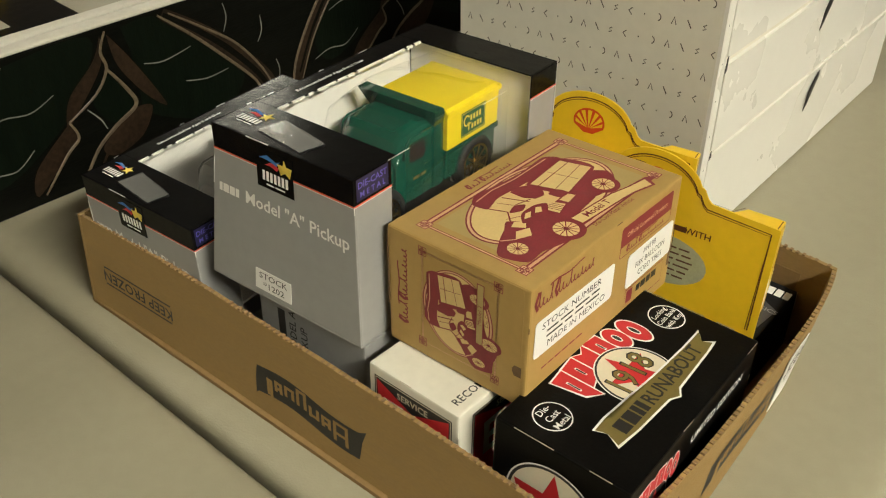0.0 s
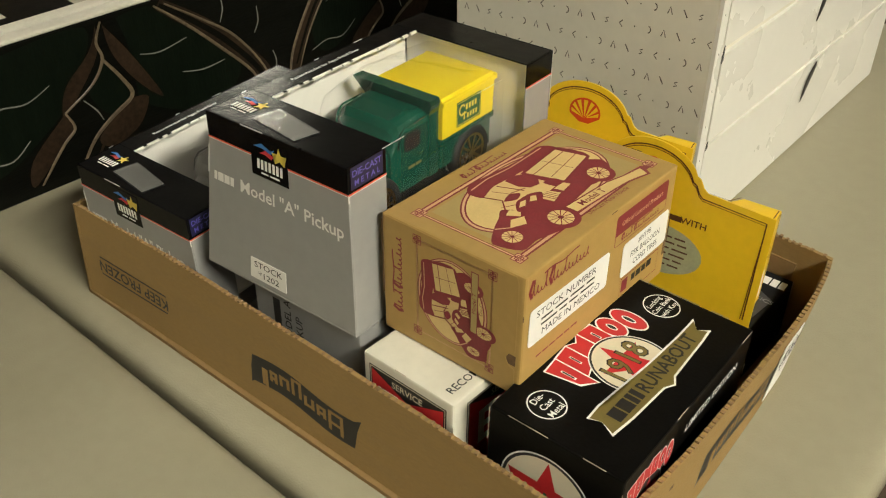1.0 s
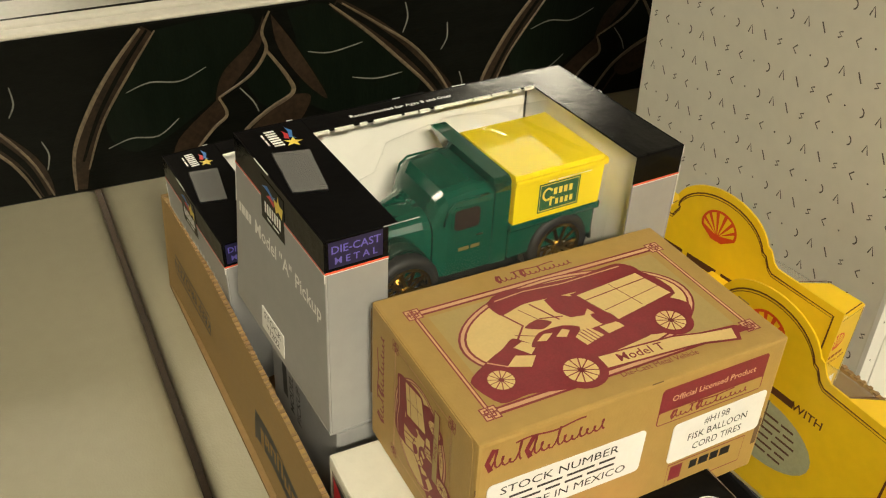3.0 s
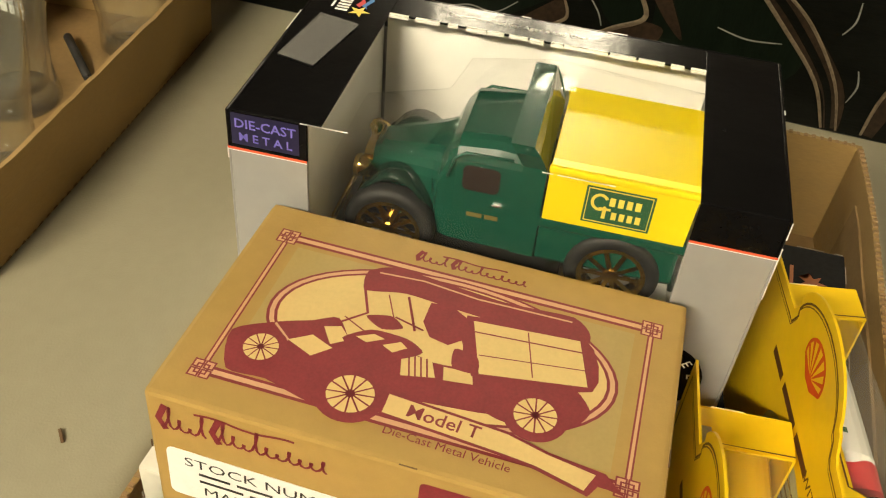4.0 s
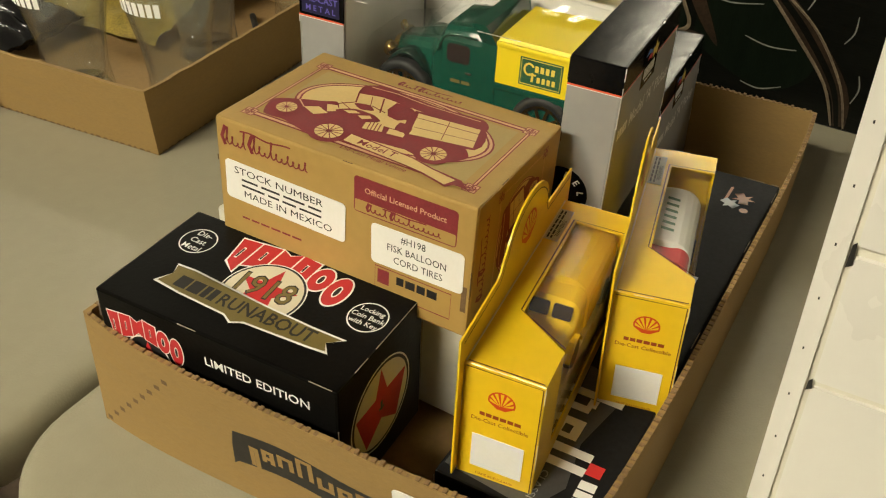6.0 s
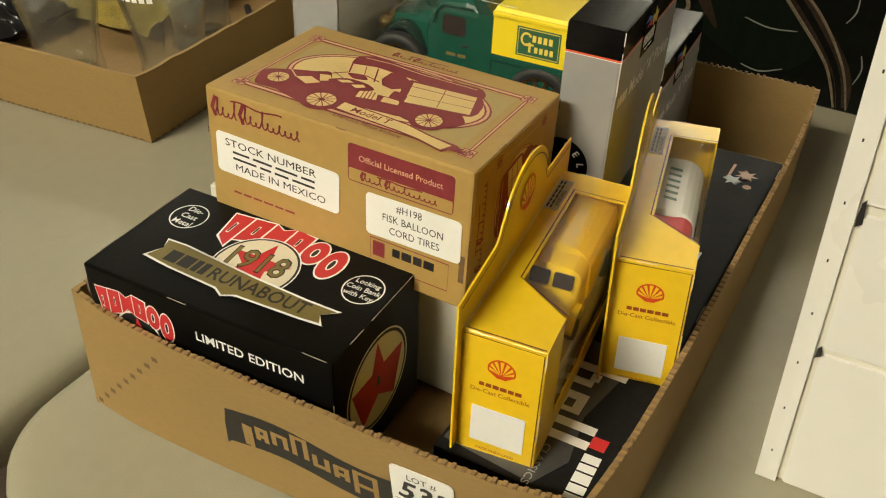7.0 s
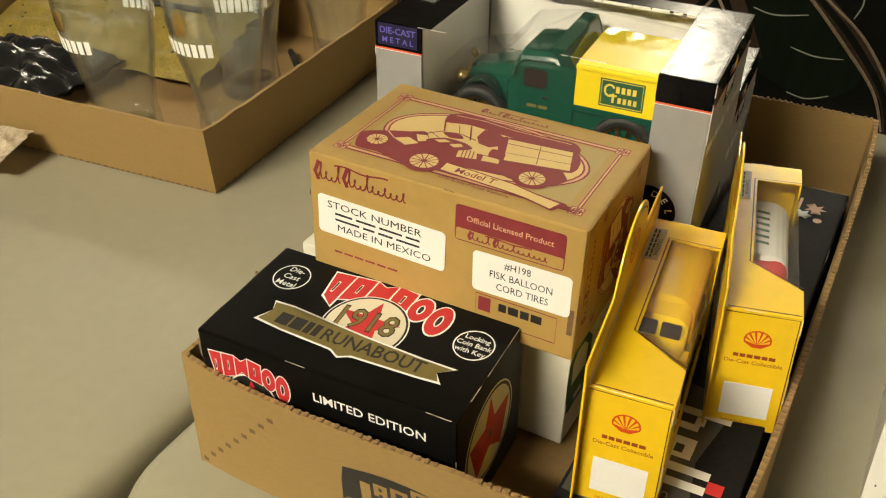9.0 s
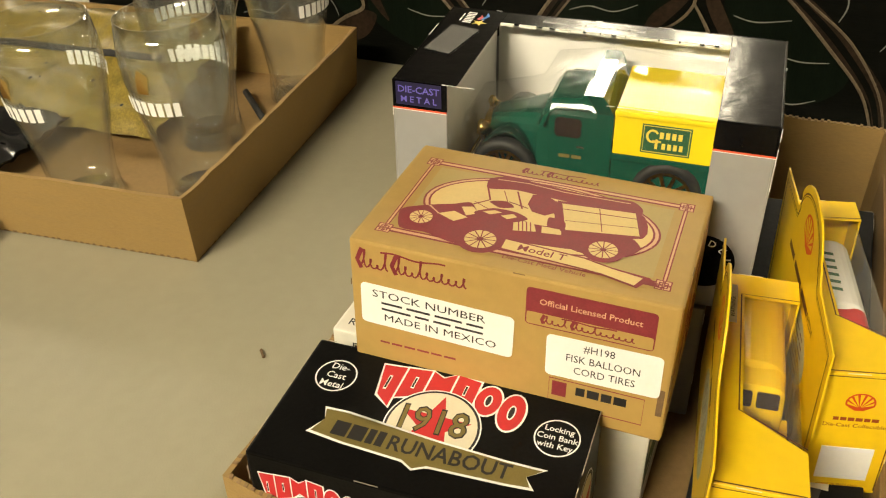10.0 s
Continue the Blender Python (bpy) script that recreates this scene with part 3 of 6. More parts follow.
def car_drawing(f, x0, y0, w, h, parent, ribbon=True):
    """The framed drawing: double border, double oval, an old van in three-quarter view."""
    P = lambda a, b: (x0 + w * a, y0 + h * b)
    S = lambda pts: [P(a, b) for a, b in pts]
    k = h * 0.018
    ink("drawing_ground", [rect(*P(0.04, 0.06), *P(0.96, 0.94))], f, TAN_DARK, parent, 0.6)
    for inset, wd in ((0.0, k * 2.4), ):
        ink("border_print", stroke(rect(x0 + inset, y0 + inset, x0 + w - inset, y0 + h - inset), k * 3.8, True), f, MAROON, parent, 0.9)
        ink("border_print", stroke(rect(x0 + inset, y0 + inset, x0 + w - inset, y0 + h - inset), k * 1.7, True), f, ROSE, parent, 1.5)
    cx, cy = P(0.5, 0.52)
    ink("oval_print", [oval(cx, cy, w * 0.445, h * 0.475, 48)], f, MAROON, parent, 1.8)
    ink("oval_print", [oval(cx, cy, w * 0.437, h * 0.462, 48)], f, ROSE, parent, 2.2)
    ink("oval_print", [oval(cx, cy, w * 0.425, h * 0.440, 48)], f, MAROON, parent, 2.6)
    ink("oval_print", [oval(cx, cy, w * 0.417, h * 0.425, 48)], f, CREAM, parent, 3.0)
    # the van: chassis and wings, roof, seat, cream panels
    lift = 3.4
    for poly in ([(0.05, 0.04), (0.01, 0.27), (0.11, 0.40), (0.18, 0.46), (0.24, 0.52), (0.31, 0.36), (0.40, 0.44), (0.50, 0.40), (0.62, 0.42), (0.68, 0.38), (0.69, 0.20), (0.43, 0.13), (0.29, -0.02), (0.15, 0.04)],
                 [(0.66, 0.19), (0.66, 0.36), (0.69, 0.45), (0.77, 0.51), (0.85, 0.46), (0.89, 0.36), (0.87, 0.27), (0.80, 0.16)],
                 [(0.26, 0.76), (0.25, 0.89), (0.32, 0.97), (0.55, 0.93), (0.64, 0.92), (0.80, 0.94), (0.85, 0.85), (0.84, 0.75), (0.68, 0.76), (0.51, 0.78), (0.37, 0.80), (0.29, 0.76)],
                 [(0.545, 0.76), (0.84, 0.81), (0.885, 0.48), (0.605, 0.38), (0.55, 0.60)]):
        ink("van_drawing", [rounded(S(poly))], f, MAROON, parent, lift)
        lift += 0.25
    for poly in ([(0.560, 0.735), (0.83, 0.785), (0.872, 0.50), (0.615, 0.405)], [(0.29, 0.76), (0.38, 0.77), (0.42, 0.60), (0.33, 0.60)], [(0.215, 0.44), (0.255, 0.47), (0.29, 0.40), (0.25, 0.34)],
                 [(0.42, 0.42), (0.50, 0.40), (0.52, 0.31), (0.44, 0.27)], [(0.53, 0.39), (0.60, 0.40), (0.61, 0.33), (0.54, 0.31)], [(0.15, 0.30), (0.20, 0.37), (0.26, 0.32), (0.22, 0.24)], [(0.42, 0.79), (0.55, 0.76), (0.54, 0.70), (0.43, 0.74)]):
        ink("van_drawing", [S(poly)], f, CREAM, parent, lift)
    lines = []
    for a in (0.44, 0.455, 0.47, 0.485):
        lines += stroke(S([(a, 0.41), (a + 0.02, 0.28)]), k * 0.45)
    lines += stroke(S([(0.70, 0.75), (0.74, 0.47)]), k * 0.35) + stroke(S([(0.60, 0.52), (0.86, 0.60)]), k * 0.35) + stroke(S([(0.25, 0.54), (0.36, 0.43)]), k * 0.4) + stroke(S([(0.33, 0.76), (0.37, 0.60)]), k * 0.35)
    ink("van_outline", lines, f, MAROON, parent, lift + 0.3)
    ink("van_drawing", [S([(0.44, 0.64), (0.44, 0.78), (0.49, 0.80), (0.54, 0.74), (0.57, 0.62), (0.52, 0.53), (0.47, 0.55)])], f, MAROON, parent, lift + 0.6)
    ink("van_outline", stroke(S([(0.28, 0.90), (0.40, 0.92), (0.55, 0.89), (0.80, 0.90)]), k * 0.6) + stroke(S([(0.10, 0.38), (0.15, 0.30), (0.13, 0.20)]), k * 0.7), f, ROSE, parent, lift + 0.9)
    for poly in ([(0.27, 0.40), (0.33, 0.50), (0.42, 0.50), (0.47, 0.44), (0.42, 0.36), (0.33, 0.34)], [(0.30, 0.58), (0.36, 0.62), (0.40, 0.56), (0.35, 0.52)], [(0.54, 0.52), (0.60, 0.50), (0.61, 0.40), (0.55, 0.40)]):
        ink("van_drawing", [rounded(S(poly))], f, MAROON, parent, lift + 0.7)
    ink("van_drawing", [S(poly) for poly in ([(0.30, 0.43), (0.34, 0.475), (0.37, 0.46), (0.33, 0.41)], [(0.37, 0.42), (0.41, 0.47), (0.43, 0.44), (0.40, 0.39)])], f, CREAM, parent, lift + 1.1)
    ink("van_outline", stroke(S([(0.26, 0.78), (0.30, 0.60), (0.24, 0.48)]), k * 0.8) + stroke(S([(0.38, 0.78), (0.43, 0.56)]), k * 0.7) + stroke(S([(0.545, 0.76), (0.55, 0.60), (0.605, 0.38)]), k * 1.2) + stroke(S([(0.37, 0.62), (0.45, 0.58)]), k * 0.6) + stroke(S([(0.56, 0.66), (0.85, 0.71)]), k * 0.5), f, MAROON, parent, lift + 1.2)
    wheel_print(*P(0.10, 0.21), w * 0.064, h * 0.128, f, parent)
    wheel_print(*P(0.35, 0.085), w * 0.086, h * 0.165, f, parent)
    wheel_print(*P(0.77, 0.25), w * 0.077, h * 0.150, f, parent)
    if ribbon:
        rb = [(0.43, 0.02), (0.73, -0.02), (0.80, -0.04), (0.92, -0.10), (0.94, -0.03), (1.0, -0.05), (0.95, 0.04), (0.82, 0.07), (0.72, 0.12), (0.43, 0.16)]
        ink("ribbon_print", [S(rb)], f, MAROON, parent, 5.4)
        rb = [(0.435, 0.035), (0.73, -0.005), (0.80, -0.02), (0.91, -0.075), (0.93, 0.02), (0.82, 0.055), (0.72, 0.105), (0.435, 0.145)]
        ink("ribbon_print", [S(rb)], f, CREAM, parent, 5.7)
        cx, cy = P(0.575, 0.072)
        ink("ribbon_letters", put(letters("Model T", h * 0.10, bold=0.01), cx, cy, -3), f, MAROON, parent, 6.0)
        cx, cy = P(0.60, -0.060)
        ink("caption_letters", put(letters("Die-Cast Metal Vehicle", h * 0.062), cx, cy, -2), f, MAROON, parent, 3.0)


car_drawing(F["top"], 0.0125, 0.0135, 0.1325, 0.068, tan)
for a in (0.0125, 0.145):
    for b in (0.0135, 0.0815):
        knot(a, b, 0.0030, F["top"], tan)
script_bars(0.080, 0.0885, 0.040, 0.006, F["top"], MAROON, tan)
# end with the upright drawing
g = turned(F["front"], 0.048, 0.0435, 90)
car_drawing(g, -0.033, -0.030, 0.062, 0.052, tan, False)
for a in (-0.033, 0.029):
    for b in (-0.030, 0.022):
        knot(a, b, 0.0024, g, tan)
script_bars(0.0, 0.036, 0.050, 0.008, g, MAROON, tan)
ink("ribbon_print", stroke([(-0.014, -0.0190), (0.026, -0.0190)], 0.0050), g, MAROON, tan, 7.5)
ink("ribbon_print", stroke([(-0.0135, -0.0190), (0.0255, -0.0190)], 0.0040), g, TAN_DARK, tan, 7.9)
ink("ribbon_letters", put(letters("Model T", 0.0040), 0.006, -0.0190), g, MAROON, tan, 8.3)
ink("caption_letters", put(letters("Die-Cast", 0.0032), 0.006, -0.0238), g, MAROON, tan, 8.3)
# the other end
g = turned(F["back"], 0.048, 0.0435, 90)
car_drawing(g, -0.033, -0.030, 0.062, 0.052, tan, False)
for a in (-0.033, 0.029):
    for b in (-0.030, 0.022):
        knot(a, b, 0.0024, g, tan)
script_bars(0.0, 0.036, 0.050, 0.008, g, MAROON, tan)
# long side
f = F["right"]
script_bars(0.0325, 0.0685, 0.054, 0.0125, f, MAROON, tan)


def sticker(name, x0, y0, x1, y1, f, parent, rows, r=0.0025, lean=0.0):
    g = turned(f, (x0 + x1) / 2, (y0 + y1) / 2, lean)
    w, h = (x1 - x0) / 2, (y1 - y0) / 2
    part(name, prism(rrect(-w, -h, w, h, r), g, 0.0003, 0.0006), PAPER, parent, "white paper label")
    g2 = lambda a, b, d=0.0: g(a, b, d + 0.0006)
    for text, cx, cy, size, wide in rows:
        if text:
            ink("label_letters", put(letters(text, size, wide=wide), cx, cy), g2, INK, parent, 1.0)
        else:
            ink("label_bars", bars(cx, cy, size, 0.0013, 4, int(cy * 1e5) + 7), g2, INK, parent, 1.0)


sticker("stock_label", 0.0050, 0.0310, 0.0825, 0.0550, f, tan, (("STOCK NUMBER", -0.004, 0.0068, 0.0062, 1.25), ("", -0.002, 0.0020, 0.052, 1), ("", -0.002, -0.0016, 0.052, 1), ("MADE IN MEXICO", 0.002, -0.0068, 0.0060, 1.2)), lean=-1.0)
sticker("tyre_label", 0.0985, 0.0265, 0.1520, 0.0505, f, tan, (("#H198", -0.002, 0.0075, 0.0060, 0.86), ("FISK BALLOON", 0, 0.0005, 0.0060, 0.86), ("CORD TIRES", 0.001, -0.0065, 0.0060, 0.86)), lean=1.0)
ink("panel_print", [rrect(0.0875, 0.0530, 0.1465, 0.0740, 0.002)], f, MAROON, tan, 1.0)
ink("panel_print", [rrect(0.0881, 0.0536, 0.1459, 0.0605, 0.001)], f, TAN, tan, 1.5)
ink("panel_letters", put(letters("Official Licensed Product", 0.0046, bold=0.01), 0.117, 0.0668), f, ROSE, tan, 1.6)
script_bars(0.117, 0.0570, 0.042, 0.0055, f, MAROON, tan)
ink("panel_print", stroke(rect(0.1010, 0.008, 0.1460, 0.0240), 0.0006, True) + [rect(0.1025, 0.0135, 0.1095, 0.0225)], f, MAROON, tan, 1.0)
ink("stamp_bars", bars(0.126, 0.0190, 0.024, 0.0050, 4, 3), f, INK, tan, 1.0)
ink("fine_print", bars(0.034, 0.0205, 0.040, 0.0012, 6, 5), f, MAROON, tan, 1.0)
# tuck flaps of the lid ends, with thumb notches, and slots in the long side; the dark inside them is painted shade
for key, yy in (("front", 0), ("back", 1)):
    g = F[key]
    part("end_flap", prism([(0.002, 0.002), (0.0945, 0.002), (0.0945, 0.018), (0.091, 0.0195), (0.0885, 0.024), (0.091, 0.0285), (0.0945, 0.030), (0.0945, 0.074), (0.093, 0.0785), (0.002, 0.0785)], g, -0.0004, 0.00018), TAN, tan)
    ink("fold_shadow_slot", [rect(0.0890, 0.0205, 0.0950, 0.0275)], g, KRAFT_EDGE, tan, 0.4, "dark patch for the shade in a thumb notch")
ink("slot", [rect(0.1515, 0.016, 0.1545, 0.032)], f, KRAFT_EDGE, tan, 1.0, "dark patch for the shade in a tuck slot")
worn_edges(tan, EW, EL, EH, 4, KRAFT_EDGE, 14)

# -- black coin-bank box
BW, BL, BH = 0.0812, 0.1487, 0.0867
bank = carton("black_coin_bank_box", pose(-0.0782, 0.0195, 0.0205, -2.1, 0.6, -1.15), BW, BL, BH, BLACKCARD, "black card toy bank box with red blocks and gold ribbon", bevel=0.0014)
F = faces(BW, BL, BH)
f = lambda a, b, d=0.0: F["top"](a * 0.99, b * 1.05 + 0.0015, d)


def swelling_name(cx, cy, w, h, f, parent, deg=0.0):
    """A red name as plain unlettered blocks with white outlines, swelling to both ends under an arch."""
    g = turned(f, cx, cy, deg)
    cols = 6
    for i in range(cols):
        a = (i + 0.5) / cols
        x, hw = -w / 2 + w * a, w / cols * 0.46
        up = lambda q: h * 0.5 - h * 0.16 * abs((q + w / 2) / w - 0.5) * 2
        low = lambda q: -h * (0.04 + 0.46 * (abs((q + w / 2) / w - 0.5) * 2) ** 1.6)
        m, hh = (up(x) + low(x)) / 2, (up(x) - low(x)) / 2
        for mtl, gr, lift in ((WHITEINK, 0.0010 * w / 0.075, 2.0), (RED, 0.0, 3.0)):
            l, r = x - hw - gr, x + hw + gr
            if i >= 4:
                blk = oval(x, m, hw * 1.06 + gr, hh + gr, 26)
            elif i == 2:
                blk = [(l, low(x - hw) - gr), (x, m - hh * 0.55 - gr), (r, low(x + hw) - gr), (r, up(x + hw) + gr), (x, m + hh * 0.55 + gr), (l, up(x - hw) + gr)]
            elif i == 0:
                blk = [(l + hw * 0.7, low(x - hw) - gr + h * 0.20), (r, low(x - hw) - gr), (r, up(x + hw) + gr), (l, up(x - hw) + gr)]
            else:
                blk = [(l, low(x - hw) - gr), (r, low(x + hw) - gr), (r, up(x + hw) + gr), (l, up(x - hw) + gr)]
            ink("red_block" if mtl is RED else "block_outline", [blk], g, mtl, parent, lift + 0.05 * i, "plain red block" if mtl is RED else "white block outline")
        k = hh * 0.42
        notch = oval(x, m, hw * 0.34, k, 16) if i >= 4 else rect(x - hw * 0.12, m - k, x + hw * 0.16, m + k)
        if i != 2:
            ink("block_notch", [notch], g, WHITEINK, parent, 3.5)
            ink("block_notch", put([[((q[0] - x) * 0.62, (q[1] - m) * 0.8) for q in notch]], x, m), g, INK, parent, 3.9)


def roundel(cx, cy, r, f, parent, rows, size):
    ink("roundel_ring", stroke(oval(cx, cy, r, n=40), r * 0.07, True), f, WHITEINK, parent, 2.0)
    for i, t in enumerate(rows):
        ink("roundel_letters", put(letters(t, size, bold=0.008), cx, cy + (len(rows) / 2 - 0.5 - i) * size * 1.05), f, WHITEINK, parent, 2.0)


roundel(0.0195, 0.0540, 0.0102, f, bank, ("Die-", "Cast", "Metal"), 0.0056)
roundel(0.1345, 0.0480, 0.0105, f, bank, ("Locking", "Coin Bank", "with Key"), 0.0046)
swelling_name(0.0780, 0.0570, 0.077, 0.030, f, bank, -1.0)
ink("emblem", [oval(0.077, 0.0365, 0.0235, n=44)], f, WHITEINK, bank, 3.4)
ink("emblem", [oval(0.077, 0.0365, 0.0228, n=44)], f, INK, bank, 3.8)
ink("emblem", [oval(0.077, 0.0365, 0.0216, n=44)], f, IVORY, bank, 4.2)
ink("emblem_star", [star(0.077, 0.0380, 0.0185, 0.40)], f, RED, bank, 4.6, "red star")
ink("year_letters", put(letters("1918", 0.0215, bold=0.028, wide=0.85), 0.0755, 0.0395, 4), f, INK, bank, 5.0)
ink("year_letters", put(letters("1918", 0.0205, bold=0.004, wide=0.88), 0.0755, 0.0395, 4), f, GOLDINK, bank, 5.4, "old-gold numerals")
for mtl, gr, lift in ((WHITEINK, 0.0012, 5.8), (GOLDINK, 0.0, 6.2)):
    rib = [(0.025 - gr, 0.0325 + gr), (0.027, 0.0265), (0.0235 - gr * 1.6, 0.0185 - gr), (0.040, 0.0165 - gr), (0.071, 0.0150 - gr), (0.077, 0.0118 - gr), (0.083, 0.0150 - gr), (0.120, 0.0165 - gr), (0.1300 + gr * 2, 0.0175 - gr), (0.127, 0.0225), (0.1335 + gr * 1.6, 0.0275 + gr), (0.115, 0.0275 + gr), (0.083, 0.0290 + gr), (0.040, 0.0300 + gr), (0.036, 0.0330 + gr)]
    ink("ribbon_print", [rib], f, mtl, bank, lift, "old-gold ribbon" if mtl is GOLDINK else "white ribbon outline")
ink("ribbon_shapes", bars(0.046, 0.0232, 0.026, 0.0085, 4, 2, -1), f, INK, bank, 6.6)
ink("ribbon_letters", put(letters("RUNABOUT", 0.0118, bold=0.015, wide=0.92), 0.0905, 0.0222, 0), f, INK, bank, 6.6)
f = F["right"]
swelling_name(0.030, 0.066, 0.050, 0.024, f, bank, -1.0)
ink("emblem", [oval(0.031, 0.052, 0.0150, n=36)], f, WHITEINK, bank, 1.2)
ink("emblem", [oval(0.031, 0.052, 0.0138, n=36)], f, INK, bank, 1.6)
ink("emblem_star", [star(0.031, 0.052, 0.0120)], f, RED, bank, 1.9)
ink("side_letters", put(letters("LIMITED EDITION", 0.0078, bold=0.012, wide=1.05), 0.101, 0.0690, 1.0), f, WHITEINK, bank, 1.0)
for key in ("front", "back"):
    f = F[key]
    ink("end_emblem", [oval(0.039, 0.044, 0.0290, 0.0290, 44)], f, WHITEINK, bank, 1.0)
    ink("end_emblem", [oval(0.039, 0.044, 0.0280, 0.0280, 44)], f, INK, bank, 1.4)
    ink("end_emblem", [oval(0.039, 0.044, 0.0262, 0.0262, 44)], f, IVORY, bank, 1.8)
    ink("end_star", [star(0.039, 0.044, 0.0255, 0.38)], f, RED, bank, 2.2, "red star")
    ink("end_shape", [rect(0.0365, 0.041, 0.0415, 0.0425), rect(0.0380, 0.047, 0.0400, 0.0405)], f, GREENINK, bank, 2.6)
    ink("end_letters", put(letters("1918", 0.008, bold=0.02), 0.020, 0.009), f, WHITEINK, bank, 1.0)
worn_edges(bank, BW, BL, BH, 11, SCUFF, 46)


# -- off-white box with a red panel, under the tan carton
QW, QL, QH = 0.0685, 0.176, 0.0820
white_box = carton("white_toy_box", pose(-0.1660, 0.0190, 0.0140, -2.4, -0.5, -3.5), QW, QL, QH, CREAMCARD, "off-white cardboard toy box with red and black square print", bevel=0.0016)
F = faces(QW, QL, QH)
for key, x0, x1, dim in (("front", 0.0045, 0.064, 1), ("right", 0.012, 0.078, 1)):
    f = F[key]
    ink("panel_print", [rect(x0, 0.006, x1, 0.0755)], f, INK, white_box, 1.0)
    ink("panel_print", [rect(x0 + 0.0008, 0.0068, x1 - 0.0008, 0.0747)], f, IVORY, white_box, 1.4)
    ink("panel_print", [rect(x0 + 0.0014, 0.0074, x1 - 0.0014, 0.0741)], f, INK, white_box, 1.8)
    c = (x0 + x1) / 2
    ink("panel_red", [[(x0 + 0.0022, 0.0082), (c, 0.020), (x1 - 0.0022, 0.0082), (x1 - 0.0022, 0.0732), (c, 0.0615), (x0 + 0.0022, 0.0732)]], f, RED, white_box, 2.2, "red print panel")
    ink("panel_letters", put(letters("SERVICE", 0.0066, bold=0.012), c, 0.0690), f, IVORY, white_box, 2.6)
    ink("panel_letters", put(letters("PRODUCTS", 0.0055, bold=0.012), c, 0.0125), f, IVORY, white_box, 2.6)
    q = [rect(c - 0.0225, 0.036, c - 0.0070, 0.062), rect(c - 0.004, 0.0470, c + 0.004, 0.0515), [(c + 0.006, 0.036), (c + 0.0225, 0.036), (c + 0.0180, 0.061), (c + 0.0110, 0.061)]]
    for piece in q:
        ink("panel_shape", [piece], f, WHITEINK, white_box, 3.0, "plain white block shape")
    for piece in (rect(c - 0.0170, 0.0515, c - 0.0120, 0.0570), rect(c - 0.0170, 0.0410, c - 0.0120, 0.0465), rect(c + 0.0128, 0.0440, c + 0.0162, 0.0505)):
        ink("panel_notch", [piece], f, RED, white_box, 3.4)
ink("top_letters", put(letters("RECOMMENDED", 0.0075, "LEFT", bold=0.008), 0.006, 0.0085, 0), F["top"], INK, white_box, 1.0)
f = lambda a, b, d=0.0: F["back"](a - 0.0095, b, d)
ink("end_letters", put(letters("NT LTD", 0.0085, bold=0.02), 0.031, 0.0735), f, INK, white_box, 1.0)
ink("end_drawing", stroke([(0.012, 0.030), (0.012, 0.058), (0.020, 0.066), (0.032, 0.066), (0.040, 0.058), (0.040, 0.034)], 0.0065) + [rect(0.010, 0.030, 0.044, 0.042), oval(0.0165, 0.027, 0.0055, n=14), oval(0.038, 0.027, 0.0055, n=14), rect(0.0105, 0.0225, 0.050, 0.0260)], f, GREENINK, white_box, 1.0, "dark green printed drawing")
ink("end_drawing", stroke([(0.016, 0.044), (0.016, 0.056), (0.022, 0.061), (0.031, 0.061)], 0.0008), f, IVORY, white_box, 1.5)
worn_edges(white_box, QW, QL, QH, 21, SCUFF, 14)

# -- silver box lying under the window box, its card toned darker for the shade there
SW, SL, SH = 0.092, 0.178, 0.0865
silver = carton("silver_grey_box", pose(-0.2705, 0.0295, 0.0066, -2.2, 0, -0.5), SW, SL, SH, GREYSHADED, "silver-grey cardboard box, toned down for shade, with black lettering, lying under another box", bevel=0.0014)
F = faces(SW, SL, SH)
g = turned(F["front"], 0.0, 0.0, 90)
ink("name_bars", bars(0.066, -0.020, 0.028, 0.0065, 1, 2), g, INK, silver)
ink("side_letters", put(letters("MODEL A", 0.0085, "RIGHT", bold=0.01), 0.0830, -0.0300), g, INK, silver)
ink("side_letters", put(letters("PICKUP", 0.0085, "RIGHT", bold=0.01), 0.0740, -0.0400), g, INK, silver)
worn_edges(silver, SW, SL, SH, 31, PAPER, 12)


# -- toy truck
def wheel(parent, x, y, z, r, wdt, rim_mat, spokes=True):
    tyre = part("wheel", lathe([(r * 0.72, -wdt / 2), (r * 0.95, -wdt / 2), (r, -wdt * 0.25), (r, wdt * 0.25), (r * 0.95, wdt / 2), (r * 0.72, wdt / 2), (r * 0.70, wdt * 0.2), (r * 0.70, -wdt * 0.2), (r * 0.72, -wdt / 2)], 24, axis="x", at=(x, y, z), caps=False), TYRE, parent, "black rubber tyre", True)
    bm = lathe([(r * 0.62, -wdt * 0.46), (r * 0.73, -wdt * 0.50), (r * 0.73, wdt * 0.50), (r * 0.62, wdt * 0.46), (r * 0.66, 0.0), (r * 0.62, -wdt * 0.46)], 24, axis="x", at=(x, y, z), caps=False)
    lathe([(r * 0.16, -wdt * 0.55), (r * 0.16, wdt * 0.55)], 10, bm, "x", (x, y, z))
    if spokes:
        for k in range(10):
            a = radians(36 * k)
            d = Vector((0, math.cos(a), math.sin(a)))
            e = Vector((0, -math.sin(a), math.cos(a))) * r * 0.05
            c = Vector((x, y, z))
            for s in (-0.46, 0.46):
                o = Vector((wdt * s, 0, 0))
                bm.faces.new([bm.verts.new(p) for p in (c + o + d * r * 0.14 - e, c + o + d * r * 0.72 - e, c + o + d * r * 0.72 + e, c + o + d * r * 0.14 + e)])
    part("rim", bm, rim_mat, tyre, "spoked wheel rim")


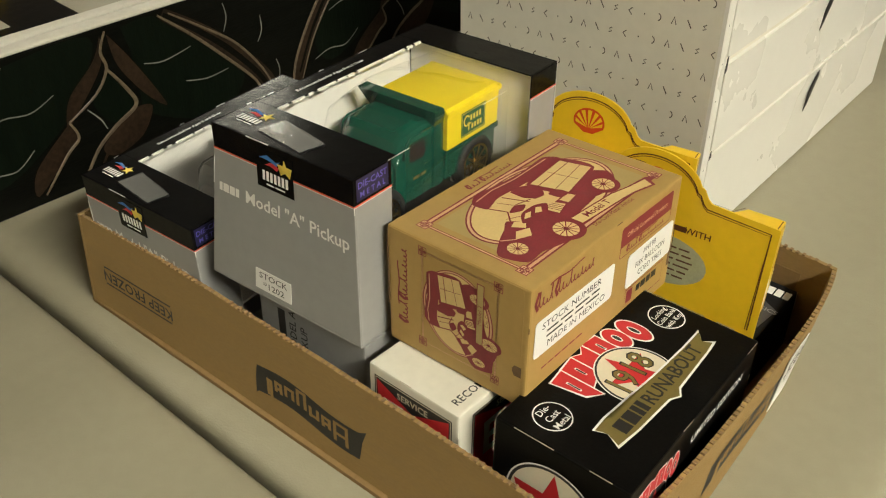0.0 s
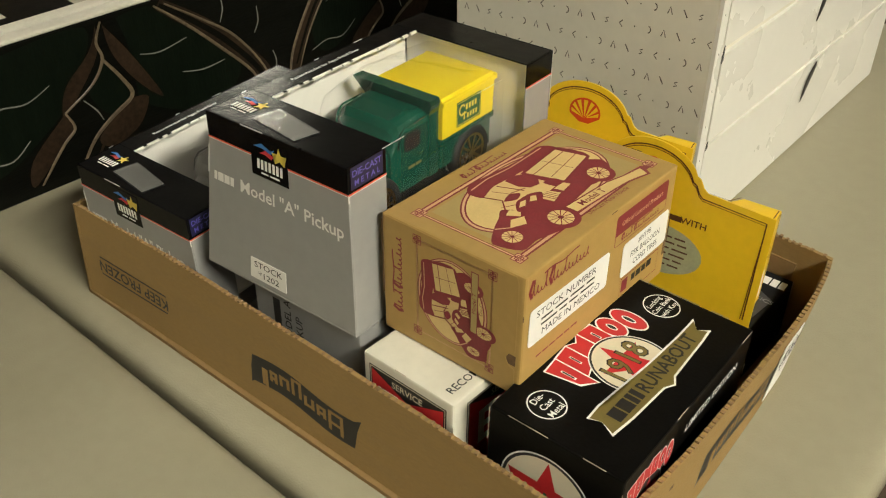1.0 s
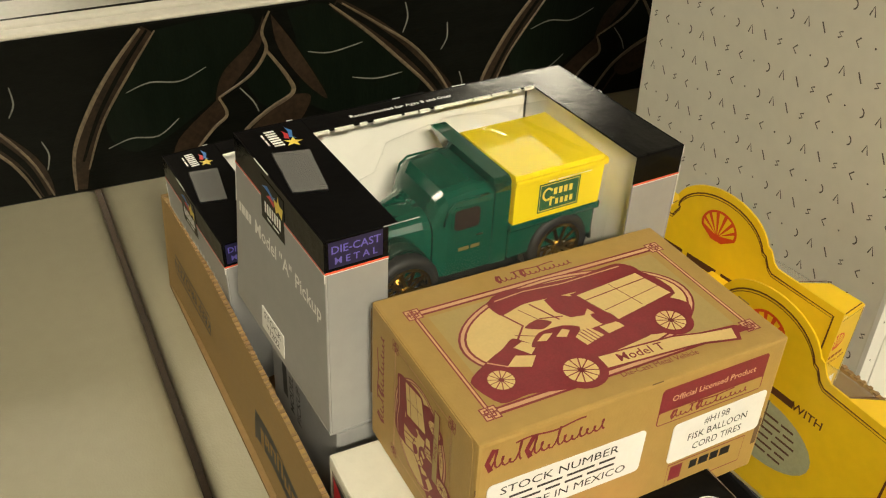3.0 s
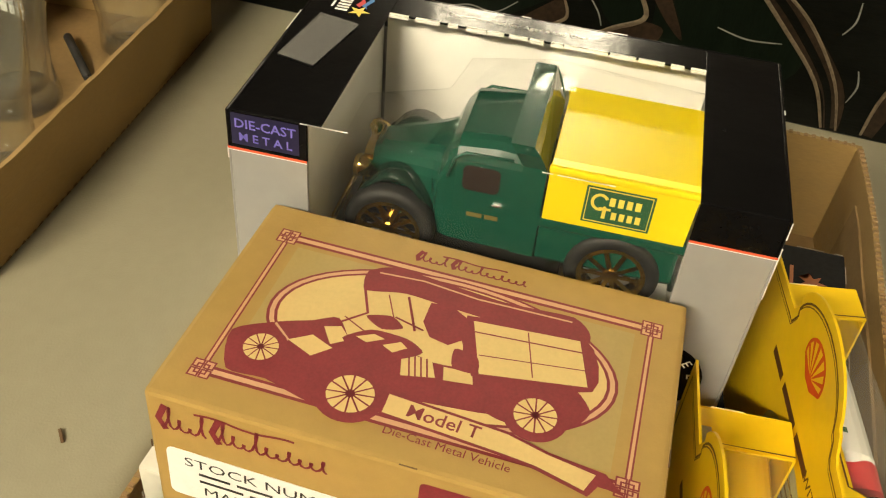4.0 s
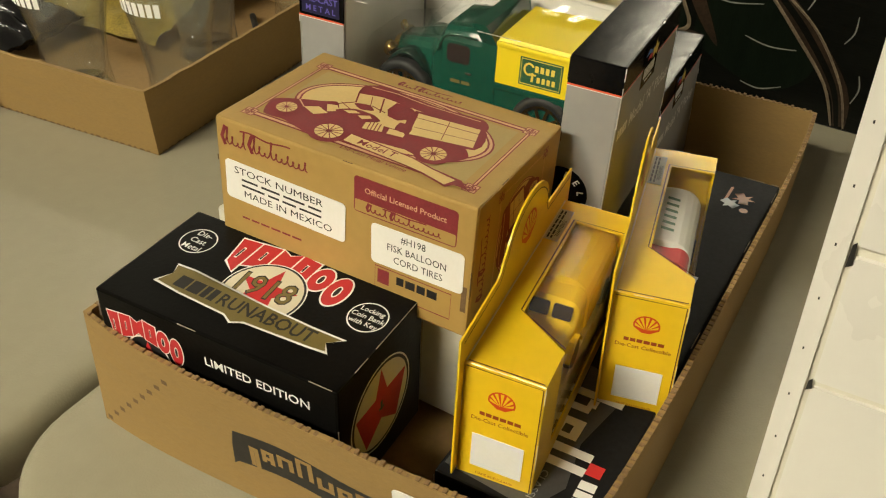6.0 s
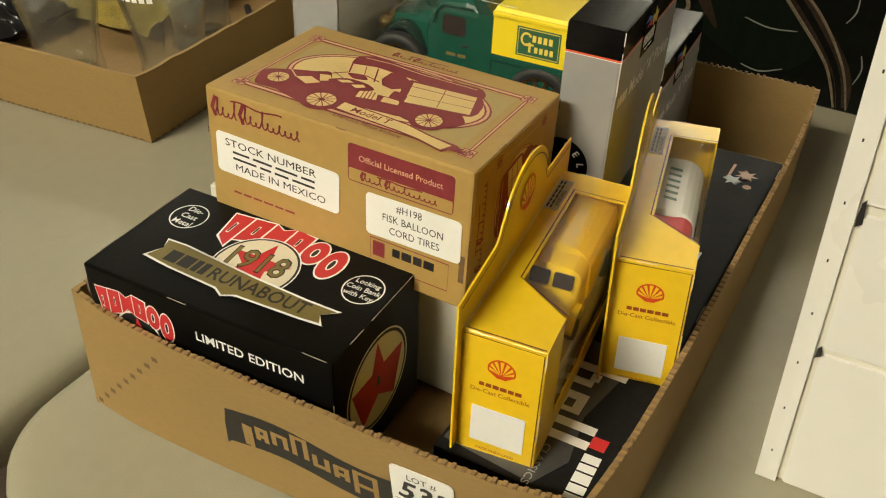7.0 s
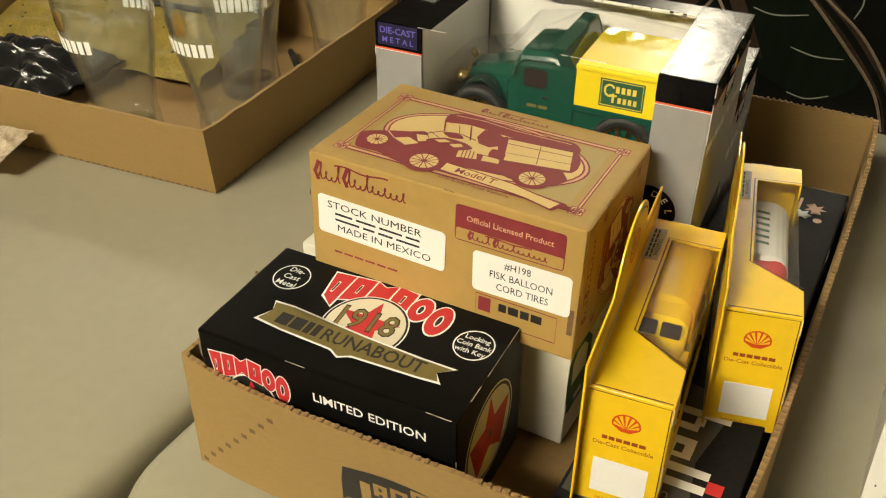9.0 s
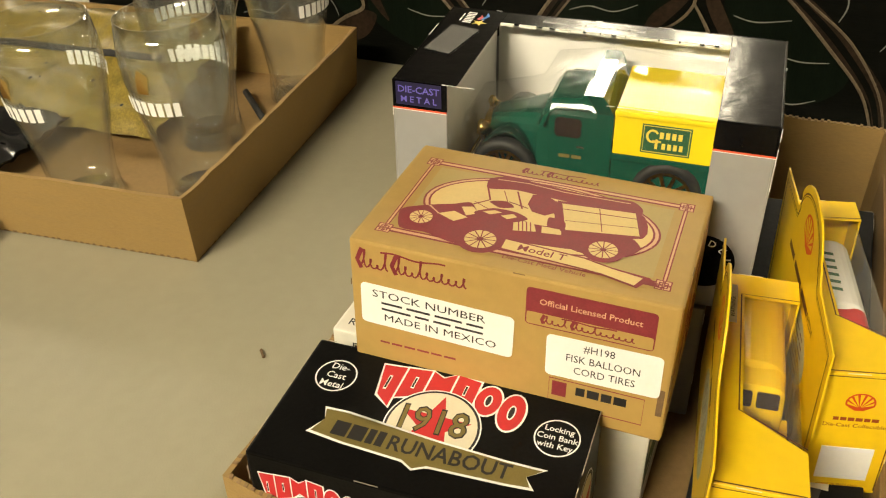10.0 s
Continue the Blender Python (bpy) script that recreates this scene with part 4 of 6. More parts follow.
def loft(sections, bm=None, caps=True):
    """Skin through closed sections of the same count."""
    bm = bm or bmesh.new()
    rings = [[bm.verts.new(p) for p in s] for s in sections]
    n = len(rings[0])
    for a, b in zip(rings, rings[1:]):
        for i in range(n):
            bm.faces.new((a[i], a[(i + 1) % n], b[(i + 1) % n], b[i]))
    if caps:
        bm.faces.new(rings[0][::-1]), bm.faces.new(rings[-1])
    return bm


def hoop(y, x0, x1, z0, z1, r, n=4):
    """A section across the truck with rounded upper corners."""
    pts = [(x0, z0), (x1, z0)]
    for cx, a0 in ((x1 - r, 0), (x0 + r, 90)):
        for i in range(n + 1):
            a = radians(a0 + 90 * i / n)
            pts.append((cx + r * math.cos(a), z1 - r + r * math.sin(a)))
    return [(x, y, z) for x, z in pts]


def fender(y0, y1, z0, ztop, x0, x1, lip=0.0018):
    """An arched mudguard with thickness."""
    bm = bmesh.new()
    rings = []
    n = 12
    for i in range(n + 1):
        a = math.pi * i / n
        c, r, h = (y0 + y1) / 2, (y1 - y0) / 2, ztop - z0
        p = [(c - r * math.cos(a) * k, z0 + h * math.sin(a) * k) for k in (1.0, 1.0 - lip / r * 1.3)]
        rings.append([bm.verts.new((x, *q)) for x, q in ((x0, p[0]), (x1 - 0.001, p[0]), (x1, (p[0][0] * 0.5 + p[1][0] * 0.5, p[0][1] * 0.5 + p[1][1] * 0.5)), (x1 - 0.001, p[1]), (x0, p[1]))])
    for a, b in zip(rings, rings[1:]):
        for k in range(5):
            bm.faces.new((a[k], a[(k + 1) % 5], b[(k + 1) % 5], b[k]))
    bm.faces.new(rings[0]), bm.faces.new(rings[-1])
    return bm


def toy_truck(m, paint, load, guard, label, sign=True):
    """A 1920s toy lorry, nose to -y, standing on z = 0; about 0.145 long and 0.068 high."""
    t = root("toy_truck", m, label, "toy truck")
    h = 0.029
    part("chassis", box(-0.018, 0.004, 0.010, 0.018, 0.142, 0.017, 0.001), TYRE, t, "black chassis frame")
    part("bonnet", loft([hoop(0.008, -0.011, 0.011, 0.016, 0.044, 0.006), hoop(0.012, -0.0115, 0.0115, 0.016, 0.046, 0.007), hoop(0.044, -0.019, 0.019, 0.016, 0.052, 0.010), hoop(0.050, -0.022, 0.022, 0.016, 0.053, 0.010)]), paint, t, smooth=False)
    bm = bmesh.new()
    for s in (-1, 1):
        for k in range(8):
            y = 0.018 + k * 0.003
            box(s * 0.0165 - 0.0006, y, 0.030, s * 0.0165 + 0.0006, y + 0.0012, 0.040, 0, bm)
    part("bonnet_louvres", bm, paint, t)
    part("radiator", loft([hoop(0.0045, -0.0105, 0.0105, 0.014, 0.043, 0.006), hoop(0.0085, -0.0112, 0.0112, 0.014, 0.0455, 0.006)]), GOLD, t, "gold plated radiator shell")
    # cab with a rounded roof, raked screen pillars, door and window
    part("cab", loft([hoop(0.048, -0.023, 0.023, 0.018, 0.052, 0.009), hoop(0.052, -0.024, 0.024, 0.018, 0.0610, 0.010), hoop(0.056, -0.025, 0.025, 0.018, 0.0655, 0.009), hoop(0.074, -0.0255, 0.0255, 0.018, 0.0675, 0.009), hoop(0.084, -0.0255, 0.0255, 0.018, 0.0665, 0.008)]), paint, t)
    for s in (-1, 1):
        x = s * 0.0257
        part("window", prism(rrect(0.0595, 0.0450, 0.0755, 0.0570, 0.0025), (lambda q: lambda a, b, d=0: Vector((q + (d if q > 0 else -d), a, b)))(x), -0.0008, 0.0002), DARKWIN, t, "dark cab window")
        part("window_frame", prism(rrect(0.0580, 0.0435, 0.0770, 0.0585, 0.003), (lambda q: lambda a, b, d=0: Vector((q + (d if q > 0 else -d), a, b)))(x), -0.0008, 0.0000), paint, t)
        part("door_handle", box(x - 0.0004, 0.0735, 0.0395, x + s * 0.0012, 0.0775, 0.0405, 0.0003), CHROME, t, "small chrome door handle")
        wire("drip_rail", [(x * 1.01, 0.0530 + 0.003 * 0, 0.0500), (x * 1.015, 0.0555, 0.0590), (x * 1.01, 0.060, 0.0625), (x * 1.01, 0.080, 0.0630)], 0.0007, paint, t)
    g = flat((-0.020, 0.0502, 0.0535), (1, 0, 0), (0, 0.45, 1))
    part("windscreen", prism(rrect(0.002, 0.0, 0.038, 0.009, 0.002), g, -0.0003, 0.0006), DARKWIN, t, "dark windscreen")
    # tall headboard behind the cab, flared at its top
    part("headboard", loft([[(-0.0265, y, 0.018), (0.0265, y, 0.018), (0.0265, y, 0.062), (0.030, y - 0.003 * k, 0.070), (0.0315, y - 0.006 * k, 0.0750), (-0.0315, y - 0.006 * k, 0.0750), (-0.030, y - 0.003 * k, 0.070), (-0.0265, y, 0.062)] for y, k in ((0.084, 1), (0.0935, 1))]), paint, t)
    # bed and load
    part("bed", box(-h + 0.001, 0.094, 0.019, h - 0.001, 0.143, 0.0395, 0.0015, seg=2), paint, t)
    part("bed_rail", box(-h - 0.0005, 0.0935, 0.0365, h + 0.0005, 0.1445, 0.0410, 0.0010, seg=2), paint, t)
    part("load_cover", loft([[(-h, 0.0945, 0.041), (h, 0.0945, 0.041), (h, 0.0945, 0.0665), (h - 0.002, 0.0950, 0.0690), (-h + 0.002, 0.0950, 0.0690), (-h, 0.0945, 0.0665)],
                             [(-h, 0.1430, 0.041), (h, 0.1430, 0.041), (h, 0.1440, 0.0665), (h - 0.002, 0.1440, 0.0690), (-h + 0.002, 0.1440, 0.0690), (-h, 0.1440, 0.0665)]]), load, t, "bright yellow moulded load cover")
    for s in (-1, 1):
        part("cover_lip", box(s * h - 0.0012, 0.0940, 0.0640, s * h + 0.0012, 0.1465, 0.0672, 0.0010, seg=2), load, t)
    part("tailboard_lip", box(-h - 0.001, 0.1432, 0.0640, h + 0.001, 0.1468, 0.0680, 0.0010, seg=2), load, t)
    for s in (-1, 1):
        x0, x1 = (0.0150, 0.0300) if s > 0 else (-0.0150, -0.0300)
        part("mudguard", fender(0.0020, 0.0480, 0.0150, 0.0440, x0, x1 * 0.86), guard, t, "dark glossy mudguard", smooth=True)
        part("mudguard", fender(0.0990, 0.1450, 0.0150, 0.0425, x0, x1 * 0.90), guard, t, "dark glossy mudguard", smooth=True)
        part("running_board", box(min(x0, x1), 0.040, 0.0110, max(x0, x1), 0.104, 0.0130, 0.0006), TYRE, t)
        for y in (0.0245, 0.122):
            wheel(t, s * 0.0262, y, 0.0195, 0.0195, 0.008, GOLD)
        part("headlight", lathe([(0.001, 0.0), (0.0045, 0.0005), (0.0052, 0.002), (0.0040, 0.006), (0.0012, 0.009)], 16, axis="y", at=(s * 0.0140, 0.0015, 0.0375)), GOLD, t, "gold plated headlight", True)
        part("headlight_post", lathe([(0.0008, 0.024), (0.0008, 0.0345)], 8, at=(s * 0.0140, 0.006, 0)), GOLD, t)
    part("cap_ornament", lathe([(0.0006, 0.0450), (0.0022, 0.0465), (0.0028, 0.0490), (0.0014, 0.0515)], 12, at=(0, 0.0065, 0)), GOLD, t, "gold radiator cap")
    part("bumper", box(-0.027, -0.004, 0.0150, 0.027, -0.002, 0.0185, 0.0008, seg=2), GOLD, t, "gold plated bumper")
    settle_truck(t)
    if sign:
        for s in (1, -1):
            g = flat((s * h, 0.1020 if s > 0 else 0.1285, 0.0440), (0, s, 0), (0, 0, 1))
            ink("sign", [rect(0, 0, 0.0265, 0.0175)], g, GREENINK, t, 1.5, "green sign with plain yellow shapes")
            ink("sign_border", stroke(rect(0.0010, 0.0010, 0.0255, 0.0165), 0.0006, True), g, STARYEL, t, 2.0)
            ink("sign_shapes", stroke(oval(0.0060, 0.0105, 0.0030, 0.0035, 12, 30, 330), 0.0013) + [rect(0.0096 + 0.0033 * k, 0.0095, 0.0118 + 0.0033 * k, 0.0135) for k in range(4)] + [rect(0.0075, 0.0030, 0.0090, 0.0078), rect(0.0060, 0.0070, 0.0106, 0.0082)] + [rect(0.0112 + 0.0031 * k, 0.0032, 0.0132 + 0.0031 * k, 0.0068) for k in range(4)], g, STARYEL, t, 2.0)
            g = flat((s * 0.0256, 0.0540 if s > 0 else 0.072, 0.0300), (0, s, 0), (0, 0, 1))
            ink("door_bars", bars(0.009, 0.003, 0.013, 0.0022, 2, 4), g, GOLDINK, t, 1.5)
    return t


def settle_truck(t):
    """Shorten the nose and lengthen the load; wheels and lamps keep their shape and shift."""
    old, now = (-0.004, 0.0085, 0.050, 0.084, 0.094, 0.147), (-0.001, 0.0125, 0.0445, 0.0765, 0.0865, 0.1475)
    for o in t.children_recursive:
        if o.type != "MESH":
            continue
        ys = [v.co.y for v in o.data.vertices]
        mid = (min(ys) + max(ys)) / 2
        rigid = o.name.split(".")[0] in ("wheel", "rim", "headlight", "cap_ornament", "door_handle")
        for v in o.data.vertices:
            v.co.y = v.co.y + np.interp(mid, old, now) - mid if rigid else np.interp(v.co.y, old, now)


def window_box(m, label, w, l, h, dusty=False, stock=True):
    """A grey and black card box with a clear bent window over its top and one long side."""
    k = 0.0164
    t = root("window_display_box", m, label, "toy box", "window display boxes")
    F = faces(w, l, h)
    c = 0.0010
    y0, y1, xs, zs = 0.036, 0.171, 0.0185, 0.016
    part("base_panel", box(0, 0, 0, w, l, c), GREYCARD, t)
    for a0, b0, a1, b1, nm in ((0, 0, w, c, "front_panel"), (0, l - c, w, l, "back_panel"), (0, c, c, l - c, "side_panel"), (w - c, c, w, y0 - 0.005, "window_jamb"), (w - c, y1, w, l - c, "window_jamb")):
        part(nm, box(a0, b0, c, a1, b1, h - k, 0.0003), GREYCARD, t)
        part("black_band", box(a0, b0, h - k, a1, b1, h, 0.0003), BLACKGLOSS, t, "glossy black band")
    part("window_sill", box(w - c, y0 - 0.005, c, w, y1, zs), GREYCARD, t)
    for a0, b0, a1, b1 in ((c, c, w - c, y0), (c, y1, w - c, l - c), (c, y0, xs, y1)):
        part("top_panel", box(a0, b0, h - c, a1, b1, h - 0.00005, 0.0002), BLACKGLOSS, t, "glossy black card top")
    # white raw edge of the cut card, a little uneven
    rnd = random.Random(5)
    e = bmesh.new()
    y = y0
    while y < y1:
        s = rnd.uniform(0.004, 0.011)
        box(xs - 0.0006, y, h - c - 0.0004, xs + rnd.uniform(0.0002, 0.0012), min(y + s, y1), h + 0.0001, 0, e)
        y += s + rnd.uniform(0, 0.004)
    part("cut_card_edge", e, WHITECARD, t, "ragged white cut edge")
    # orange line under the band
    for key, u0, u1 in (("front", 0, w), ("back", 0, w), ("left", 0, l), ("right", 0, y0 - 0.005), ("right", y1, l)):
        ink("band_line", [rect(u0, h - k - 0.0006, u1, h - k + 0.0004)], F[key], ORANGE, t, 1.4)
        ink("band_line", [rect(u0, h - k - 0.0011, u1, h - k - 0.0007)], F[key], WHITEINK, t, 1.4)
    # white insert: back, ends and floor
    part("card_insert", box(0.004, y0 - 0.004, 0.004, 0.006, y1 + 0.004, h - 0.004), WHITECARD, t, "white card insert")
    part("card_insert", box(0.004, y0 - 0.006, 0.028, w - 0.003, y1 + 0.006, 0.0295), WHITECARD, t)
    for yy in (y0 - 0.006, y1 + 0.006):
        part("card_insert", box(0.006, yy - 0.0005, 0.004, w - 0.003, yy + 0.0005, h - 0.003), GREYCARD if dusty else WHITECARD, t)
    # clear bent window
    bm = bmesh.new()
    prof = [(xs - 0.004, h - c - 0.0003), (w * 0.55, h - c + 0.0004), (w - 0.012, h - 0.0006)]
    for i in range(1, 6):
        a = radians(90 - 18 * i)
        prof.append((w - 0.0102 + 0.0098 * math.cos(a), h - 0.0104 + 0.0098 * math.sin(a)))
    prof += [(w - 0.0006, h * 0.5), (w - 0.0012, zs - 0.004)]
    ny = 8
    rows = [[bm.verts.new((x, y0 - 0.008 + (y1 - y0 + 0.016) * j / ny, z + 0.0006 * math.sin(j * 1.3 + x * 60))) for x, z in prof] for j in range(ny + 1)]
    for a, b in zip(rows, rows[1:]):
        for i in range(len(prof) - 1):
            bm.faces.new((a[i], a[i + 1], b[i + 1], b[i]))
    film = part("clear_window", bm, FILM_DUSTY if dusty else FILM, t, "clear bent plastic window", True)
    film.visible_shadow = False

    # prints
    def emblem(f, cx, cy, s, plate=True):
        if plate:
            ink("emblem_plate", [rect(cx - s, cy - s * 0.86, cx + s, cy + s * 0.86)], f, BLACKGLOSS, t, 2.0)
        ink("emblem_wave", [[(cx - s * 0.85, cy + s * 0.48), (cx - s * 0.4, cy + s * 0.68), (cx + s * 0.1, cy + s * 0.50), (cx + s * 0.3, cy + s * 0.60), (cx + s * 0.1, cy + s * 0.34), (cx - s * 0.35, cy + s * 0.48)]], f, BLUEINK, t, 2.5)
        ink("emblem_wave", [[(cx - s * 0.55, cy + s * 0.22), (cx - s * 0.2, cy + s * 0.42), (cx + s * 0.25, cy + s * 0.30), (cx + s * 0.1, cy + s * 0.12), (cx - s * 0.25, cy + s * 0.24)]], f, RED, t, 2.5)
        ink("emblem_star", [star(cx + s * 0.55, cy + s * 0.36, s * 0.42, 0.4)], f, STARYEL, t, 2.8)
        ink("emblem_bars", [rect(cx - s * 0.72 + s * 0.21 * q, cy - s * 0.50, cx - s * 0.58 + s * 0.21 * q, cy - s * 0.05) for q in range(7)], f, WHITEINK, t, 2.8)
        ink("emblem_bars", bars(cx, cy - s * 0.66, s * 1.0, s * 0.08, 2, 3), f, WHITEINK, t, 2.8)
    for key in ("front", "back"):
        f = F[key]
        emblem(f, 0.0515, 0.0975, 0.0145)
        ink("name_bar", bars(0.0130, 0.0715, 0.0165, 0.0062, 4, 1, 0), f, WHITEINK, t, 1.2)
        ink("front_letters", put(letters('Model "A" Pickup', 0.0122, bold=0.014, wide=0.92), 0.0660, 0.0715), f, WHITEINK, t, 1.2, "white printed letters")
    if stock:
        sticker("stock_label", 0.0345, 0.0060, 0.0615, 0.0220, F["front"], t, (("STOCK", 0, 0.0036, 0.0066, 1.0), ("*1202", 0.0005, -0.0036, 0.0066, 1.0)), r=0.0004)
    emblem(flat((0, 0, h), (1, 0, 0), (0, 1, 0)), 0.0160, 0.0190, 0.0120, False)
    f = flat((0, 0, h), (0, 1, 0), (-1, 0, 0))
    ink("side_letters", put(letters("Recommended for Ages 8 and Over", 0.0042, "LEFT", bold=0.01), 0.060, -0.0100), f, WHITEINK, t, 1.4)
    for a in (0.015, l - 0.018):
        ink("corner_panel", [rect(a - 0.0130, h - k + 0.0020, a + 0.0130, h - 0.0008)], F["right"], NAVY if a < 0.1 else BLACKGLOSS, t, 1.6)
    ink("corner_letters", put(letters("DIE-CAST", 0.0056, bold=0.012), 0.015, h - 0.0052), F["right"], VIOLET, t, 2.0)
    ink("corner_letters", put(letters("M E T A L", 0.0050, bold=0.012), 0.015, h - 0.0110), F["right"], VIOLET, t, 2.0)
    # tape across the corner
    tp = part("tape", prism([(0.030, 0.009), (0.068, 0.004), (0.072, 0.020), (0.034, 0.027)], flat((0, 0, h), (1, 0, 0), (0, 1, 0)), 0.0005, 0.0008), TAPE, t, "cloudy clear tape")
    tp.visible_shadow = False
    worn_edges(t, w, l, h, 41, PAPER, 22)
    return t


big_m = pose(-0.2883, 0.0275, 0.0947, -2.3, -0.26, 0.4)
big = window_box(big_m, "grey and black card window box holding a green toy truck", 0.1106, 0.2019, 0.1142)
# the big box's front and side cards are splayed outward at their foot
for ob in big.children_recursive:
    if ob.type == "MESH" and ob.name.split(".")[0] not in ("clear_window", "card_insert"):
        for v in ob.data.vertices:
            v.co.x -= 0.0185 * max(0.0, 1 - v.co.x / 0.105) * max(0.0, 1 - v.co.z / 0.0956) * max(0.0, 1 - v.co.y / 0.16)
bm = loft([[(x + 0.054, y + 0.031, z + 0.0315) for x, y, z in hoop(yy, -hw, hw, 0.0, top, 0.010)] for yy, hw, top in ((-0.0055, 0.028, 0.024), (-0.003, 0.031, 0.048), (0.036, 0.033, 0.058), (0.044, 0.034, 0.074), (0.080, 0.036, 0.0795), (0.146, 0.036, 0.0760), (0.1505, 0.034, 0.070))], caps=False)
blister = part("blister", bm, BLISTER, big, "clear moulded plastic blister", True)
blister.visible_shadow = False
second_m = pose(-0.4378, 0.0240, 0.0082, 0, 0, 0.6)
second = window_box(second_m, "grey and black card window box with dusty film", 0.117, 0.199, 0.1127, True, stock=False)
toy_truck(big_m @ pose(0.0540, 0.0310, 0.0315), DKGREEN, TOYYEL, DKFENDER, "dark green toy truck with bright yellow load cover and gold wheels")
toy_truck(second_m @ pose(0.0540, 0.0295, 0.0297), TOYGREY, TOYWHITE, TOYGREY, "grey and white toy truck inside a dusty window box", False)
# round black badge on the big box's far lower corner
badge = root("round_badge", big_m, "black round printed badge on a grey box corner", "badge")
g = faces(0.1106, 0.2019, 0.1142)["right"]
part("disc", prism(oval(0.176, 0.030, 0.0165, n=32), g, 0.0004, 0.0010), BLACKGLOSS, badge)
for ch, a in (("D", 75), ("E", 45), ("L", 12)):
    ink("badge_letter", put(letters(ch, 0.0058, bold=0.01), 0.176 + 0.0122 * math.cos(radians(a)), 0.030 + 0.0122 * math.sin(radians(a)), a - 90), lambda x, y, d=0: g(x, y, d + 0.0010), WHITEINK, badge, 1.0)


# -- black flat box lying along the far wall of the tray
CW, CL, CH = 0.352, 0.080, 0.0490
flat_box = carton("flat_black_box", pose(-0.3619, 0.2302, 0.0045, 0, 0, -3.1), CW, CL, CH, MATTBLACK, "long flat black card toy box lying in the tray", bevel=0.0014)
f = flat((0, 0, CH), (1, 0, 0), (0, 1, 0))
ink("grey_field", [[(0.235, 0.002), (0.345, 0.002), (0.350, 0.050), (0.330, 0.060), (0.300, 0.055), (0.250, 0.064)]], f, mat("charcoal_ink", (0.05, 0.05, 0.05), 0.35, vary=0.2, scale=60), flat_box, 1.0)
q = []
for k, (a, hgt) in enumerate(((0.262, 0.034), (0.285, 0.022), (0.304, 0.034), (0.314, 0.034))):
    q.append(rect(a, 0.030, a + 0.0055, 0.030 + hgt))
    if k == 0:
        q += [rect(a + 0.006, 0.047, a + 0.012, 0.052), rect(a + 0.012, 0.030, a + 0.0170, 0.050)]
    if k == 1:
        q += [rect(a + 0.0055, 0.047, a + 0.015, 0.052), rect(a + 0.0055, 0.039, a + 0.015, 0.0425), rect(a + 0.0055, 0.030, a + 0.015, 0.034), rect(a + 0.0115, 0.0425, a + 0.015, 0.047)]
for piece in q:
    ink("large_shape", [piece], f, WHITECARD, flat_box, 1.6, "pale plain block shape")
g = turned(f, 0.343, 0.067, -90)
ink("name_bars", bars(0.0, 0.0, 0.030, 0.0085, 5, 4), turned(f, 0.336, 0.0690, 2), WHITEINK, flat_box, 1.6)
ink("red_mark", [rect(0.309, 0.064, 0.317, 0.072)], f, RED, flat_box, 1.6)
ink("side_letters", put(letters("CLASSICS", 0.0055, bold=0.005, wide=1.2), 0.0, 0.0), turned(f, 0.338, 0.047, 0), GREYCARD, flat_box, 1.6)
for k in range(3):
    ink("small_bars", bars(0.322, 0.034 - 0.009 * k, 0.038, 0.0024, 4, k + 2), f, STARYEL, flat_box, 1.6)
# crest near the other end
ink("crest", [star(0.030, 0.062, 0.008, 0.45, 7), rect(0.018, 0.050, 0.040, 0.052), oval(0.045, 0.066, 0.003, n=10)], f, mat("copper_ink", (0.35, 0.12, 0.05), 0.4), flat_box, 1.6)
ink("crest", [star(0.040, 0.055, 0.007, 0.5, 6)], f, GREYCARD, flat_box, 2.0)
ink("small_bars", bars(0.16, 0.060, 0.050, 0.006, 3, 8), f, GREYCARD, flat_box, 1.6)
worn_edges(flat_box, CW, CL, CH, 51, SCUFF, 16)


# -- yellow window boxes with arched header cards
def pecten(cx, cy, r, f, parent, lift=2.0):
    """A plain scallop badge in red and yellow."""
    fan = oval(cx, cy, r, r * 0.92, 22, -18, 198) + [(cx - r * 0.30, cy - r * 0.75), (cx + r * 0.30, cy - r * 0.75)]
    ink("badge_print", [fan], f, SHELLRED, parent, lift, "plain red and yellow scallop shape")
    ribs = []
    for k in range(7):
        a = radians(-2 + 184 * k / 6)
        a0, a1 = a - 0.16, a + 0.16
        ribs.append([(cx + r * 0.10 * math.cos(a), cy - r * 0.5 + r * 0.1), (cx + r * 0.88 * math.cos(a0), cy + r * 0.80 * math.sin(a0)), (cx + r * 0.88 * math.cos(a1), cy + r * 0.80 * math.sin(a1))])
    ink("badge_print", ribs, f, YELLOW, parent, lift + 0.6)


